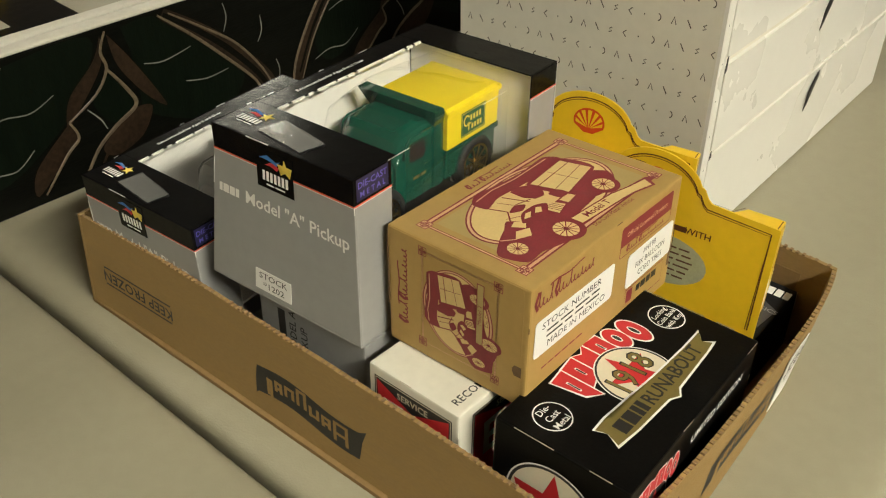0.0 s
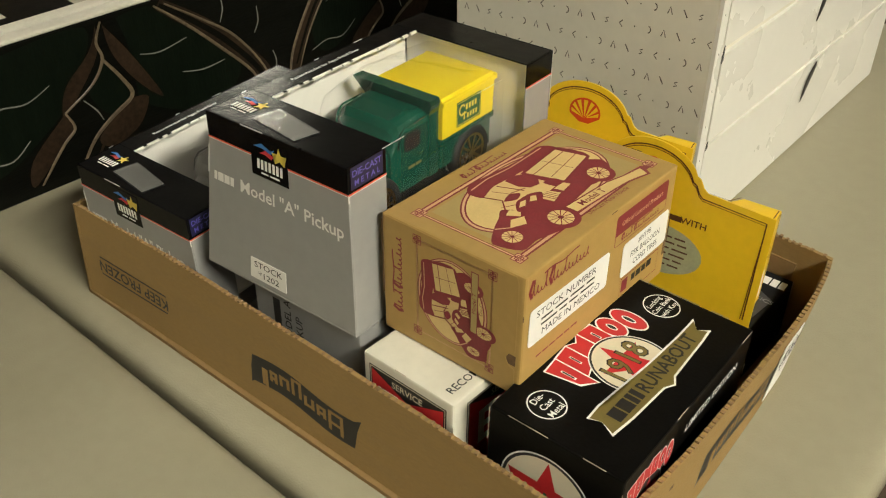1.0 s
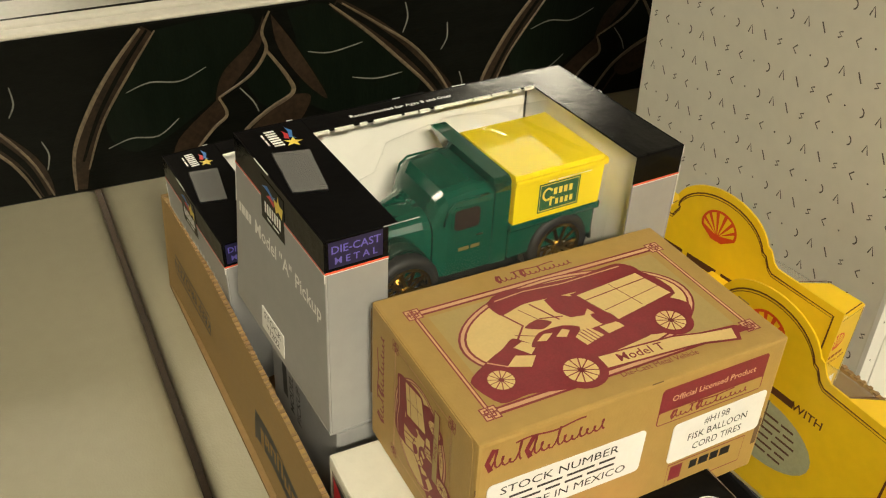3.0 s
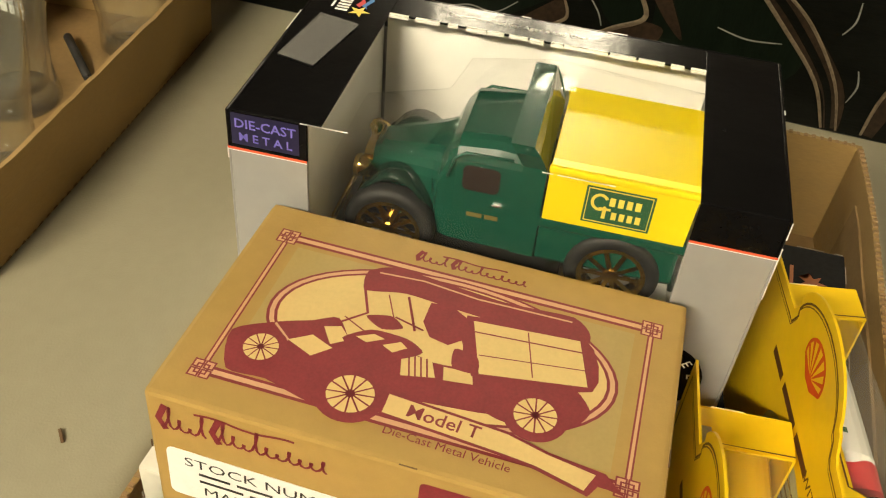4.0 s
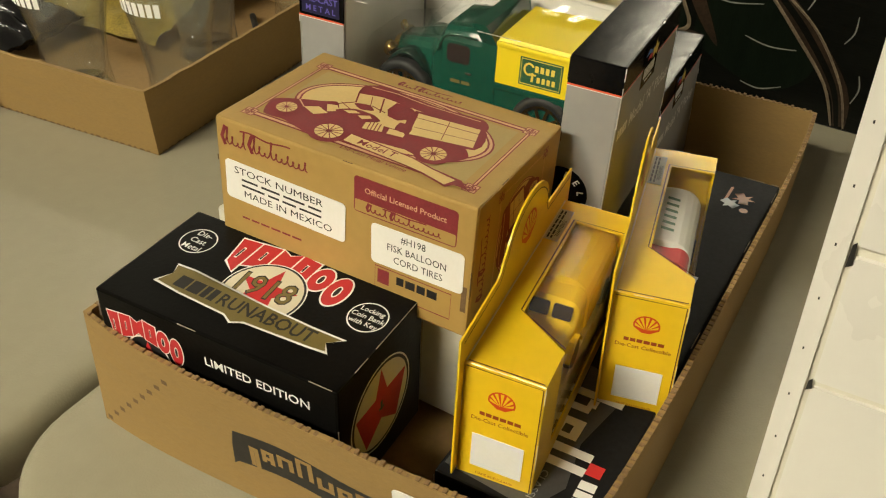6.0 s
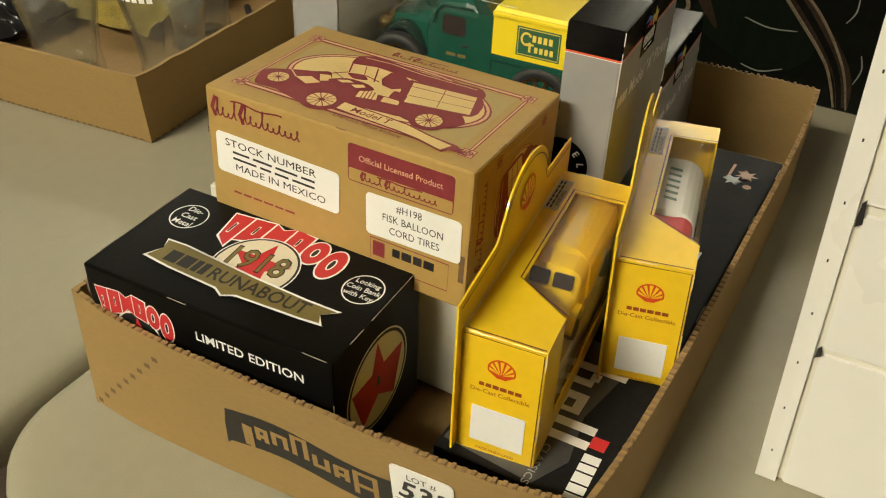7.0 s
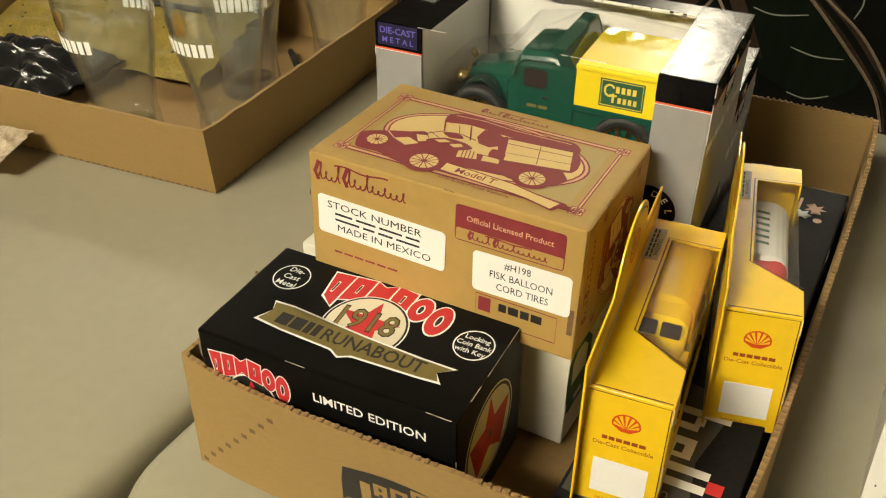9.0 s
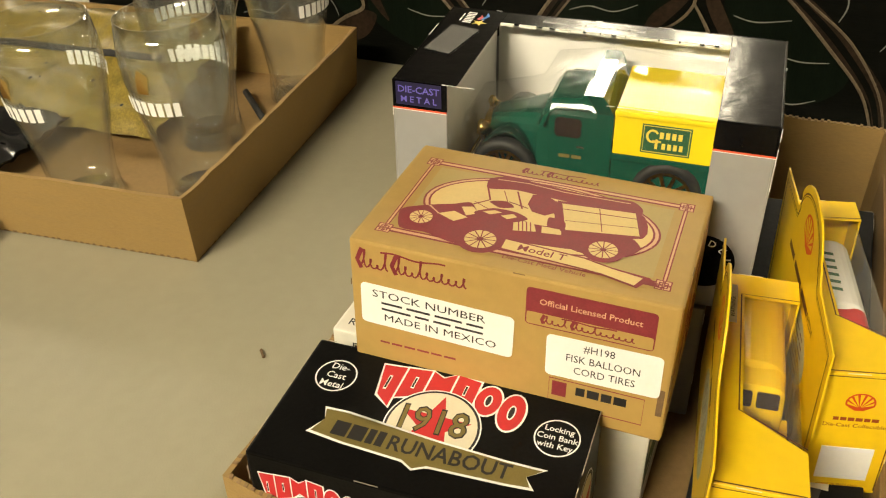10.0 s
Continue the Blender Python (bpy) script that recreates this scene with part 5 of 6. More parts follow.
def yellow_box(m, label, h, L, w):
    """Length along x with its printed end at +x, window over the top and the +y side, arched card on the -y side."""
    c = 0.0009
    t = root("yellow_window_box", m, label, "toy box", "yellow window boxes")
    F = dict(end=flat((L, 0, 0), (0, 1, 0), (0, 0, 1)), top=flat((0, 0, h), (1, 0, 0), (0, 1, 0)), card=flat((0, 0, 0), (1, 0, 0), (0, 0, 1)))
    part("base_panel", box(0, 0, 0, L, w, c), YELLOW, t)
    part("end_panel", box(L - c, 0, c, L, w, h, 0.0003), YELLOW, t)
    part("end_panel", box(0, 0, c, c, w, h, 0.0003), YELLOW, t)
    part("back_panel", box(c, 0.0, c, L - c, c, h), YELLOW_IN, t, "pale yellow inner card")
    a0, a1, b0 = 0.018, 0.100, 0.0120
    part("top_panel", box(c, c, h - c, L - c, b0, h), YELLOW, t)
    part("top_panel", box(c, b0, h - c, a0, w, h), YELLOW, t)
    part("top_panel", prism([(a1, b0), (L - c, b0), (L - c, w), (a1 + 0.018, w)], F["top"], -c, 0), YELLOW, t)
    part("side_panel", box(c, w - c, c, a0, w, h - c), YELLOW, t)
    part("side_panel", prism([(a1 + 0.018, c), (L - c, c), (L - c, h - c), (a1 + 0.018, h - c)], flat((0, w, 0), (1, 0, 0), (0, 0, 1)), 0, c), YELLOW, t)
    part("side_panel", box(a0, w - c, c, a1 + 0.018, w, 0.014), YELLOW, t)
    # arched header card
    top = [(-0.006, h + 0.017), (0.030, h + 0.0185)]
    top += [(0.034 + 0.002 * i, h + 0.0185 + 0.0035 * i) for i in range(3)]
    top += oval(0.0665, h + 0.022, 0.031, 0.0225, 16, 165, 15)
    top += [(0.099 - 0.002 * 0, h + 0.0265), (0.102, h + 0.021), (0.105, h + 0.0185), (L + 0.006, h + 0.0160)]
    outline = [(-0.006, 0.004)] + [(L + 0.006, 0.004)] + top[::-1]
    part("header_card", prism(outline[::-1], flat((0, 0, 0), (1, 0, 0), (0, 0, 1)), 0.0, 0.0010), YELLOW, t, "arched yellow header card")
    cf = flat((0, -0.0001, 0), (1, 0, 0), (0, 0, 1))
    g = lambda a, b, d=0: cf(a, b, 0.0009 + d)
    inner = [(x * 0.94 + 0.004, z - 0.0045) for x, z in top]
    ink("card_border", stroke([(inner[-1][0], 0.010)] + inner[::-1] + [(inner[0][0], 0.010)], 0.0009), g, BROWNINK, t, 1.2)
    ink("card_border", stroke([(inner[-1][0] - 0.0016, 0.010)] + [(x, z - 0.0016) for x, z in inner[::-1]] + [(inner[0][0] + 0.0016, 0.010)], 0.0005), g, BROWNINK, t, 1.2)
    pecten(0.0665, h + 0.022, 0.0115, g, t)
    ink("card_bars", bars(0.062, h - 0.006, 0.060, 0.0042, 3, 3), g, BROWNINK, t, 1.2)
    ink("card_letters", put(letters("WITH", 0.0068, bold=0.01), 0.100, h - 0.006), g, BROWNINK, t, 1.2)
    ink("card_oval", [oval(0.078, h - 0.032, 0.032, 0.019, 30)], g, mat("sage_ink", (0.42, 0.42, 0.26), 0.5), t, 1.4, "pale sage oval")
    for k in range(6):
        ink("card_bars", bars(0.078, h - 0.0210 - 0.0044 * k, 0.044 - 0.003 * abs(k - 2), 0.0013, 4, k + 11), g, BROWNINK, t, 1.8)
    back = lambda a, b, d=0: Vector((a, 0.0002 + d, b))
    pecten(0.0665, h + 0.024, 0.0105, back, t)
    ink("card_border", stroke([(x * 0.96 + 0.003, z - 0.0030) for x, z in top], 0.0007), back, BROWNINK, t, 1.2)
    # end print
    e = F["end"]
    ink("end_border", stroke([(0.0010, h - 0.0018), (w - 0.001, h - 0.0018), (w - 0.0010, 0.002)], 0.0006), e, BROWNINK, t, 1.2)
    pecten(w / 2, h - 0.0175, 0.0066, e, t)
    ink("end_bars", bars(w / 2, h - 0.0283, 0.0200, 0.0022, 6, 5), e, RUSTINK, t, 1.2)
    ink("end_letters", put(letters("Die-Cast Collectible", 0.0034, bold=0.008), w / 2, h - 0.0325), e, RUSTINK, t, 1.2)
    ink("end_letters", put(letters("MADE IN ENGLAND", 0.0021), w / 2, 0.0042), e, RUSTINK, t, 1.2)
    part("blank_label", prism(rect(0.0065, 0.0090, w - 0.0060, 0.0310), e, 0.0002, 0.0004), PAPER, t, "blank white label")
    tf = F["top"]
    ink("top_border", stroke([(L - 0.0015, 0.0015), (L - 0.0015, w - 0.001)], 0.0007) + stroke([(a0 - 0.0015, w), (a0 - 0.0015, b0 - 0.0015), (a1 - 0.001, b0 - 0.0015), (a1 + 0.016, w)], 0.0007), tf, BROWNINK, t, 1.2)
    part("warning_label", prism(rect(0.010, 0.0010, 0.040, 0.0085), tf, 0.0002, 0.0004), mat("pale_grey_label", (0.55, 0.53, 0.42), 0.5), t, "small pale warning label")
    wf = lambda a, b, d=0: tf(a, b, d + 0.0004)
    ink("warning_letters", put(letters("WARNING:", 0.0032, bold=0.01), 0.028, 0.0066, 180), wf, INK, t, 1.0)
    for k in range(2):
        ink("warning_bars", bars(0.025, 0.0044 - 0.0019 * k, 0.027, 0.0010, 6, k + 3), wf, INK, t, 1.0)
    # bent clear window
    bm = bmesh.new()
    prof = [(b0 - 0.002, h - c - 0.0002), (w - 0.008, h - c)]
    for i in range(1, 5):
        a = radians(90 - 22.5 * i)
        prof.append((w - 0.0075 + 0.007 * math.cos(a), h - 0.008 + 0.007 * math.sin(a)))
    prof += [(w - c - 0.0003, 0.010)]
    n = 8
    rows = [[bm.verts.new((a0 - 0.004 + (a1 + 0.022 - a0) * j / n, y, z + 0.0004 * math.sin(2.1 * j + y * 200))) for y, z in prof] for j in range(n + 1)]
    for a, b in zip(rows, rows[1:]):
        for i in range(len(prof) - 1):
            bm.faces.new((a[i], a[i + 1], b[i + 1], b[i]))
    film = part("clear_window", bm, FILM_SOFT, t, "clear bent plastic window", True)
    film.visible_shadow = False
    worn_edges(t, L, w, h, 61, YELLOW_IN, 12)
    return t


def toy_tanker(m, paint, tank, label, accent=None):
    """A small tanker lorry, nose to +x, standing on z = 0 on a card ledge."""
    t = root("toy_tanker", m, label, "toy truck")
    part("card_ledge", box(-0.044, -0.0160, -0.0260, 0.052, 0.0150, -0.0005), YELLOW_IN, t, "pale card ledge under the wheels")
    sec = lambda x, hw, z0, z1, r: [(x, y, z) for y, z in [(-hw, z0), (hw, z0)] + [(hw - r + r * math.cos(radians(18 * i)), z1 - r + r * math.sin(radians(18 * i))) for i in range(6)] + [(-hw + r - r * math.sin(radians(18 * i)), z1 - r + r * math.cos(radians(18 * i))) for i in range(6)]]
    part("chassis", box(-0.040, -0.010, 0.006, 0.040, 0.010, 0.010, 0.0008), TYRE, t)
    part("cab", loft([sec(0.008, 0.0135, 0.008, 0.034, 0.006), sec(0.012, 0.0140, 0.008, 0.0365, 0.007), sec(0.024, 0.0140, 0.008, 0.0360, 0.007), sec(0.029, 0.0135, 0.008, 0.0260, 0.006), sec(0.040, 0.0115, 0.008, 0.0235, 0.007), sec(0.044, 0.0090, 0.008, 0.0190, 0.006)]), paint, t, smooth=False)
    part("tank", loft([sec(-0.044, 0.0120, 0.012, 0.034, 0.010), sec(-0.042, 0.0150, 0.010, 0.0390, 0.012), sec(0.010, 0.0150, 0.010, 0.0385, 0.012), sec(0.013, 0.0130, 0.012, 0.0365, 0.010)]), tank, t)
    g = flat((0.0289, -0.0120, 0.0268), (0, 1, 0), (-0.5, 0, 1))
    for y in (0.0010, 0.0130):
        part("windscreen", prism(rrect(y, 0.0, y + 0.0100, 0.0075, 0.001), g, -0.0006, 0.0012), DARKWIN, t, "dark windscreen pane")
    for x in (-0.026, 0.030):
        for s in (-1, 1):
            part("wheel", lathe([(0.001, -0.0025), (0.0075, -0.0025), (0.008, 0), (0.0075, 0.0025), (0.001, 0.0025)], 18, axis="y", at=(x, s * 0.0135, 0.008)), TYRE, t)
    for s in (-1, 1):
        part("mudguard", loft([[(0.020, s * 0.0105, 0.010), (0.020, s * 0.0165, 0.010), (0.020, s * 0.0165, 0.012), (0.020, s * 0.0105, 0.012)], [(0.026, s * 0.0105, 0.0165), (0.026, s * 0.0165, 0.0165), (0.026, s * 0.0165, 0.0185), (0.026, s * 0.0105, 0.0185)], [(0.034, s * 0.0105, 0.0165), (0.034, s * 0.0165, 0.0165), (0.034, s * 0.0165, 0.0185), (0.034, s * 0.0105, 0.0185)], [(0.041, s * 0.0105, 0.010), (0.041, s * 0.0165, 0.010), (0.041, s * 0.0165, 0.012), (0.041, s * 0.0105, 0.012)]]), accent or paint, t)
    if accent:
        f = flat((-0.034, 0.0151, 0.020), (-1, 0, 0), (0, 0, 1))
        g = flat((-0.036, -0.006, 0.0391), (1, 0, 0), (0, 1, 0))
        ink("tank_bars", [[(0.004 + 0.006 * k, 0.002), (0.0065 + 0.006 * k, 0.002), (0.0080 + 0.006 * k, 0.009), (0.0055 + 0.006 * k, 0.009)] for k in range(6)], g, GREENINK, t, 1.5)
    return t


s1_m = pose(-0.1590, 0.2128, 0.0535, -2.1, 0.5, 3.1)
s2_m = pose(-0.2315, 0.2440, 0.0545, -0.4, 1.8, 8.8)
yellow_box(s1_m, "bright yellow card window box with arched header card", 0.0735, 0.143, 0.0382)
yellow_box(s2_m, "bright yellow card window box leaning in the tray", 0.0781, 0.1393, 0.0363)
toy_tanker(s1_m @ pose(0.0480, 0.0190, 0.0290), TOYDEEP, TOYDEEP, "yellow toy van with two dark windows inside a box")
toy_tanker(s2_m @ pose(0.066, 0.0178, 0.0290), RED, TOYWHITE, "white toy tanker with red cab inside a box", TOYWHITE)


# ---- large patterned carton standing beyond the tray ----
DX0, DX1, DY0, DY1, DH = -0.354, -0.110, 0.346, 0.768, 0.300
dansk = carton("tall_patterned_carton", pose(-0.0206, -0.0012, 0.001, 0, 0, -2.9), 0.1, 0.1, 0.1, PATTERNCARD, "tall pale carton with sparse dark pattern and glossy white end", "carton")
bpy.data.objects.remove(dansk.children[0])
part("carton_body", box(DX0, DY0, 0, DX1 - 0.003, DY1, DH, 0.0012, seg=2), PATTERNCARD, dansk)
f = flat((DX0, DY0, 0), (1, 0, 0), (0, 0, 1))
marks = []
rnd = random.Random(8)
rot = radians(10)
for r in range(-8, 20):
    for k in range(-3, 28):
        a = 0.0125 * k + 0.0078 * (r % 5) + 0.002
        b = 0.0185 * r
        x, z = a * math.cos(rot) + b * math.sin(-rot), a * math.sin(rot) * 0.25 + b
        if not (0.004 < x < DX1 - DX0 - 0.006 and 0.006 < z < DH - 0.006):
            continue
        s = 0.0028
        kind = (k + 3 * r) % 6
        if kind == 5:
            marks.append(oval(x, z, 0.0007, n=6))
        elif kind == 0:
            marks += stroke(oval(x - s * 0.4, z, s * 0.9, s, 6, -80, 80), 0.0009)
        elif kind == 1:
            marks += stroke([(x - s * 0.7, z - s), (x, z + s), (x + s * 0.7, z - s)], 0.0009)
        elif kind == 2:
            marks += stroke([(x - s * 0.6, z + s), (x + s * 0.6, z - s)], 0.0010)
        elif kind == 3:
            marks += stroke([(x + s * 0.5, z + s * 0.8), (x - s * 0.4, z + s * 0.3), (x + s * 0.4, z - s * 0.3), (x - s * 0.5, z - s * 0.8)], 0.0009)
        else:
            marks += stroke([(x + s * 0.6, z + s), (x - s * 0.4, z), (x + s * 0.6, z - s)], 0.0009)
ink("pattern_print", marks, f, mat("grey_brown_ink", (0.10, 0.085, 0.07), 0.5), dansk, 1.0, "rows of tiny plain dark marks")
# glossy white end with tuck flaps and torn slots
f = flat((DX1 - 0.003, DY0, 0), (0, 1, 0), (0, 0, 1))
part("end_strip", prism(rect(0.0, 0.0, 0.0105, DH), f, 0, 0.003), GLOSSWHITE, dansk)
for b0, b1, lift in ((0.001, 0.0885, 0.0022), (0.0935, 0.1665, 0.0030), (0.1725, DH - 0.002, 0.0026)):
    part("end_flap", prism(rrect(0.0135, b0, 0.415, b1, 0.002), f, 0, lift), GLOSSWHITE, dansk, "glossy white tuck flap")
# nothing is cut here: thin black plates give the slots' dark insides
for b0, b1 in ((0.084, 0.098), (0.158, 0.178)):
    part("slot_opening", prism([(0.0112, b0 + 0.003), (0.0140, b0 + 0.005), (0.0132, b1 - 0.003), (0.0116, b1 - 0.005)], f, 0.0033, 0.0037), INK, dansk, "black plate for the shade in an open slot beside the flap")
for a, b in ((0.213, 0.0686), (0.206, 0.150), (0.200, 0.232)):
    part("torn_slot", prism([(a - 0.010, b - 0.016), (a - 0.004, b - 0.010), (a + 0.012, b + 0.013), (a + 0.011, b + 0.018), (a - 0.001, b + 0.009), (a - 0.006, b + 0.001)], f, 0.0034, 0.0040), INK, dansk, "black plate for the shade in a torn slot in white card")
for k in range(9):
    ink("edge_mark", [rect(0.0045, 0.020 + 0.030 * k, 0.0053, 0.0216 + 0.030 * k)], lambda a, b, d=0: f(a, b, d + 0.003), INK, dansk, 1.0)


# ---- black leaf-painted panel standing behind ----
leaf = root("leaf_painted_panel", pose(-0.619, 0.0, 0.0005, 0, 0, -7.4), "black wooden panel painted with dark leaves, pale top edge", "painted panel")
PH, PT = 0.147, 0.034
part("panel_board", box(-PT, -0.60, 0, 0, 0.95, PH - 0.004, 0.0015), LEAFBLACK, leaf)
part("top_edge", box(-0.0140, -0.60, PH - 0.004, 0.0004, 0.95, PH, 0.0012), PALEWOOD, leaf, "pale whitewashed top edge")
part("top_edge", box(-PT, -0.60, PH - 0.004, -0.0200, 0.95, PH, 0.0012), PALEWOOD, leaf, "pale whitewashed top edge")


def curve2(pts, n=5):
    """Points along a smooth curve through a few marks."""
    q = [pts[0]] + list(pts) + [pts[-1]]
    out = []
    for i in range(1, len(q) - 2):
        for k in range(n):
            t = k / n
            out.append(tuple(0.5 * (2 * q[i][j] + (q[i + 1][j] - q[i - 1][j]) * t + (2 * q[i - 1][j] - 5 * q[i][j] + 4 * q[i + 1][j] - q[i + 2][j]) * t * t + (3 * q[i][j] - q[i - 1][j] - 3 * q[i + 1][j] + q[i + 2][j]) * t ** 3) for j in (0, 1)))
    return out + [pts[-1]]


def soft_stroke(name, pts, w, material, lift, depth=0.0):
    """A painted stroke that tapers at its ends, slightly raised or carved at its sides."""
    c = curve2(pts)
    bm = bmesh.new()
    rows = []
    n = len(c)
    for i, (u, v) in enumerate(c):
        a, b = c[max(i - 1, 0)], c[min(i + 1, n - 1)]
        dx, dy = b[0] - a[0], b[1] - a[1]
        k = math.hypot(dx, dy) or 1
        half = w / 2 * (0.35 + 0.65 * math.sin(math.pi * (0.12 + 0.76 * i / (n - 1))))
        row = []
        for s, d in ((-1, 0.0), (-0.5, depth), (0.5, depth), (1, 0.0)):
            uu, vv = u - dy / k * half * s, v + dx / k * half * s
            row.append(bm.verts.new((0.0002 * lift + d, uu, min(max(vv, 0.001), PH - 0.005))))
        rows.append(row)
    for a, b in zip(rows, rows[1:]):
        for i in range(3):
            bm.faces.new((a[i], b[i], b[i + 1], a[i + 1]))
    return part(name, bm, material, leaf, smooth=None)


def leaf_patch(pts, material, lift):
    c = curve2(pts + [pts[0]])[:-1]
    bm = bmesh.new()
    face = bm.faces.new([bm.verts.new((0.0002 * lift, u, min(max(v, 0.001), PH - 0.005))) for u, v in c])
    bmesh.ops.triangulate(bm, faces=[face])
    part("leaf_shape", bm, material, leaf, smooth=None)


def leaf_group(du, flip=1.0, base=0.0):
    """One run of the painted leaf pattern, shifted along the panel."""
    Q = lambda pts: [(du + flip * (u - base), v) for u, v in pts]
    leaf_patch(Q([(0.07, 0.136), (0.15, 0.138), (0.13, 0.09), (0.10, 0.06), (0.04, 0.03), (0.02, 0.065)]), LEAFGREEN, 1.0)
    leaf_patch(Q([(0.18, 0.138), (0.22, 0.136), (0.27, 0.09), (0.30, 0.05), (0.26, 0.02), (0.19, 0.05), (0.19, 0.09)]), LEAFGREEN, 1.0)
    leaf_patch(Q([(0.16, 0.137), (0.155, 0.11), (0.13, 0.08), (0.112, 0.064), (0.12, 0.09), (0.148, 0.115)]), LEAFBROWN, 2.0)
    leaf_patch(Q([(0.166, 0.136), (0.17, 0.105), (0.19, 0.07), (0.21, 0.05), (0.20, 0.075), (0.182, 0.11)]), LEAFBROWN, 2.0)
    leaf_patch(Q([(0.159, 0.104), (0.172, 0.08), (0.178, 0.062), (0.155, 0.052), (0.14, 0.075), (0.146, 0.09)]), LEAFGREEN, 2.6)
    leaf_patch(Q([(0.178, 0.060), (0.195, 0.055), (0.18, 0.03), (0.15, 0.02), (0.14, 0.034)]), LEAFBROWN, 2.4)
    leaf_patch(Q([(0.112, 0.066), (0.120, 0.05), (0.10, 0.034), (0.07, 0.01), (0.075, 0.035)]), LEAFBROWN, 2.4)
    soft_stroke("stem_paint", Q([(0.065, 0.138), (0.041, 0.108), (0.014, 0.072), (-0.006, 0.030), (-0.012, 0.004)]), 0.016, LEAFBROWN, 3.0)
    soft_stroke("stem_paint", Q([(0.060, 0.139), (0.035, 0.112), (0.011, 0.080), (-0.010, 0.041), (-0.016, 0.004)]), 0.0035, LEAFTAN, 4.0, 0.0004)
    soft_stroke("stem_paint", Q([(0.071, 0.136), (0.047, 0.105), (0.017, 0.063), (-0.002, 0.022)]), 0.0022, LEAFTAN, 4.0, 0.0004)
    soft_stroke("stem_paint", Q([(0.065, 0.137), (0.041, 0.108), (0.015, 0.070), (-0.005, 0.030)]), 0.0035, LEAFBLACK, 4.4)
    soft_stroke("stem_paint", Q([(0.165, 0.139), (0.157, 0.122), (0.159, 0.105), (0.144, 0.085), (0.114, 0.068)]), 0.0030, LEAFTAN, 4.0, 0.0004)
    soft_stroke("stem_paint", Q([(0.114, 0.068), (0.119, 0.051), (0.105, 0.039), (0.077, 0.009)]), 0.0030, LEAFTAN, 4.0, 0.0004)
    soft_stroke("stem_paint", Q([(0.159, 0.105), (0.174, 0.080), (0.179, 0.062), (0.156, 0.049), (0.134, 0.033), (0.115, 0.008)]), 0.0042, LEAFTAN, 4.0, 0.0004)
    soft_stroke("stem_paint", Q([(0.180, 0.060), (0.162, 0.044), (0.142, 0.026), (0.128, 0.006)]), 0.0030, LEAFBROWN, 4.2)
    soft_stroke("stem_paint", Q([(0.222, 0.138), (0.256, 0.111), (0.286, 0.083), (0.325, 0.038), (0.334, 0.004)]), 0.018, LEAFBROWN, 3.0)
    soft_stroke("stem_paint", Q([(0.217, 0.138), (0.247, 0.111), (0.277, 0.080), (0.312, 0.040), (0.327, 0.003)]), 0.0032, LEAFTAN, 4.0, 0.0004)
    soft_stroke("stem_paint", Q([(0.228, 0.137), (0.264, 0.111), (0.297, 0.084), (0.326, 0.042), (0.338, 0.003)]), 0.0026, LEAFTAN, 4.0, 0.0004)
    soft_stroke("stem_paint", Q([(0.223, 0.137), (0.256, 0.111), (0.287, 0.082), (0.320, 0.040), (0.332, 0.003)]), 0.0060, LEAFBLACK, 4.4)
    for v in ([(0.040, 0.086), (0.060, 0.092), (0.084, 0.089), (0.107, 0.098)], [(0.017, 0.038), (0.037, 0.044), (0.059, 0.042), (0.078, 0.055)], [(0.195, 0.098), (0.215, 0.094), (0.245, 0.099)], [(0.234, 0.067), (0.257, 0.062), (0.282, 0.064)],
              [(0.283, 0.102), (0.288, 0.116), (0.286, 0.130)], [(0.320, 0.080), (0.326, 0.091), (0.326, 0.106)], [(0.133, 0.074), (0.143, 0.060), (0.147, 0.049)], [(0.238, 0.023), (0.256, 0.020), (0.276, 0.027)], [(0.338, 0.028), (0.342, 0.042), (0.339, 0.055)]):
        soft_stroke("vein_paint", Q(v), 0.0013, VEINLINE, 4.0)


for du in (0.0, 0.372, -0.372):
    leaf_group(du)

# ---- boxed kit lying behind the panel ----
kit = root("flat_picture_box", pose(-0.737, 0.227, 0.0005, 0, 0, -6.5), "flat glossy box with black edges and a car picture", "box")
part("carton_body", box(-0.34, -0.42, 0, 0, 0, 0.100, 0.002, seg=2), BLACKGLOSS, kit)
f = flat((0, -0.42, 0.100), (0, 1, 0), (-1, 0, 0))
ink("picture_ground", [rect(0.0, 0.020, 0.355, 0.335)], f, mat("grey_picture_ink", (0.36, 0.34, 0.29), 0.35, vary=0.12, scale=20), kit, 1.0)
ink("picture_car", [[(0.14, 0.090), (0.30, 0.090), (0.31, 0.13), (0.27, 0.15), (0.24, 0.20), (0.16, 0.20), (0.13, 0.14)], oval(0.17, 0.085, 0.020), oval(0.275, 0.085, 0.020)], f, INK, kit, 1.6)
ink("picture_wheel", [oval(0.17, 0.085, 0.012), oval(0.275, 0.085, 0.012)], f, GREYCARD, kit, 2.2)
ink("picture_bush", [star(0.335, 0.10, 0.020, 0.7, 9)], f, LEAFBROWN, kit, 1.6)
ink("edge_bars", bars(0.21, 0.094, 0.36, 0.006, 12, 3), flat((0, -0.42, 0.0), (0, 1, 0), (0, 0, 1)), STARYEL, kit, 1.2)
other = root("yellow_carton", pose(-1.10, 0.22, 0.0005, 0, 0, -6), "plain yellow carton standing behind the picture box", "carton")
part("carton_body", box(0, 0, 0, 0.16, 0.05, 0.14, 0.002, seg=2), YELLOW, other)

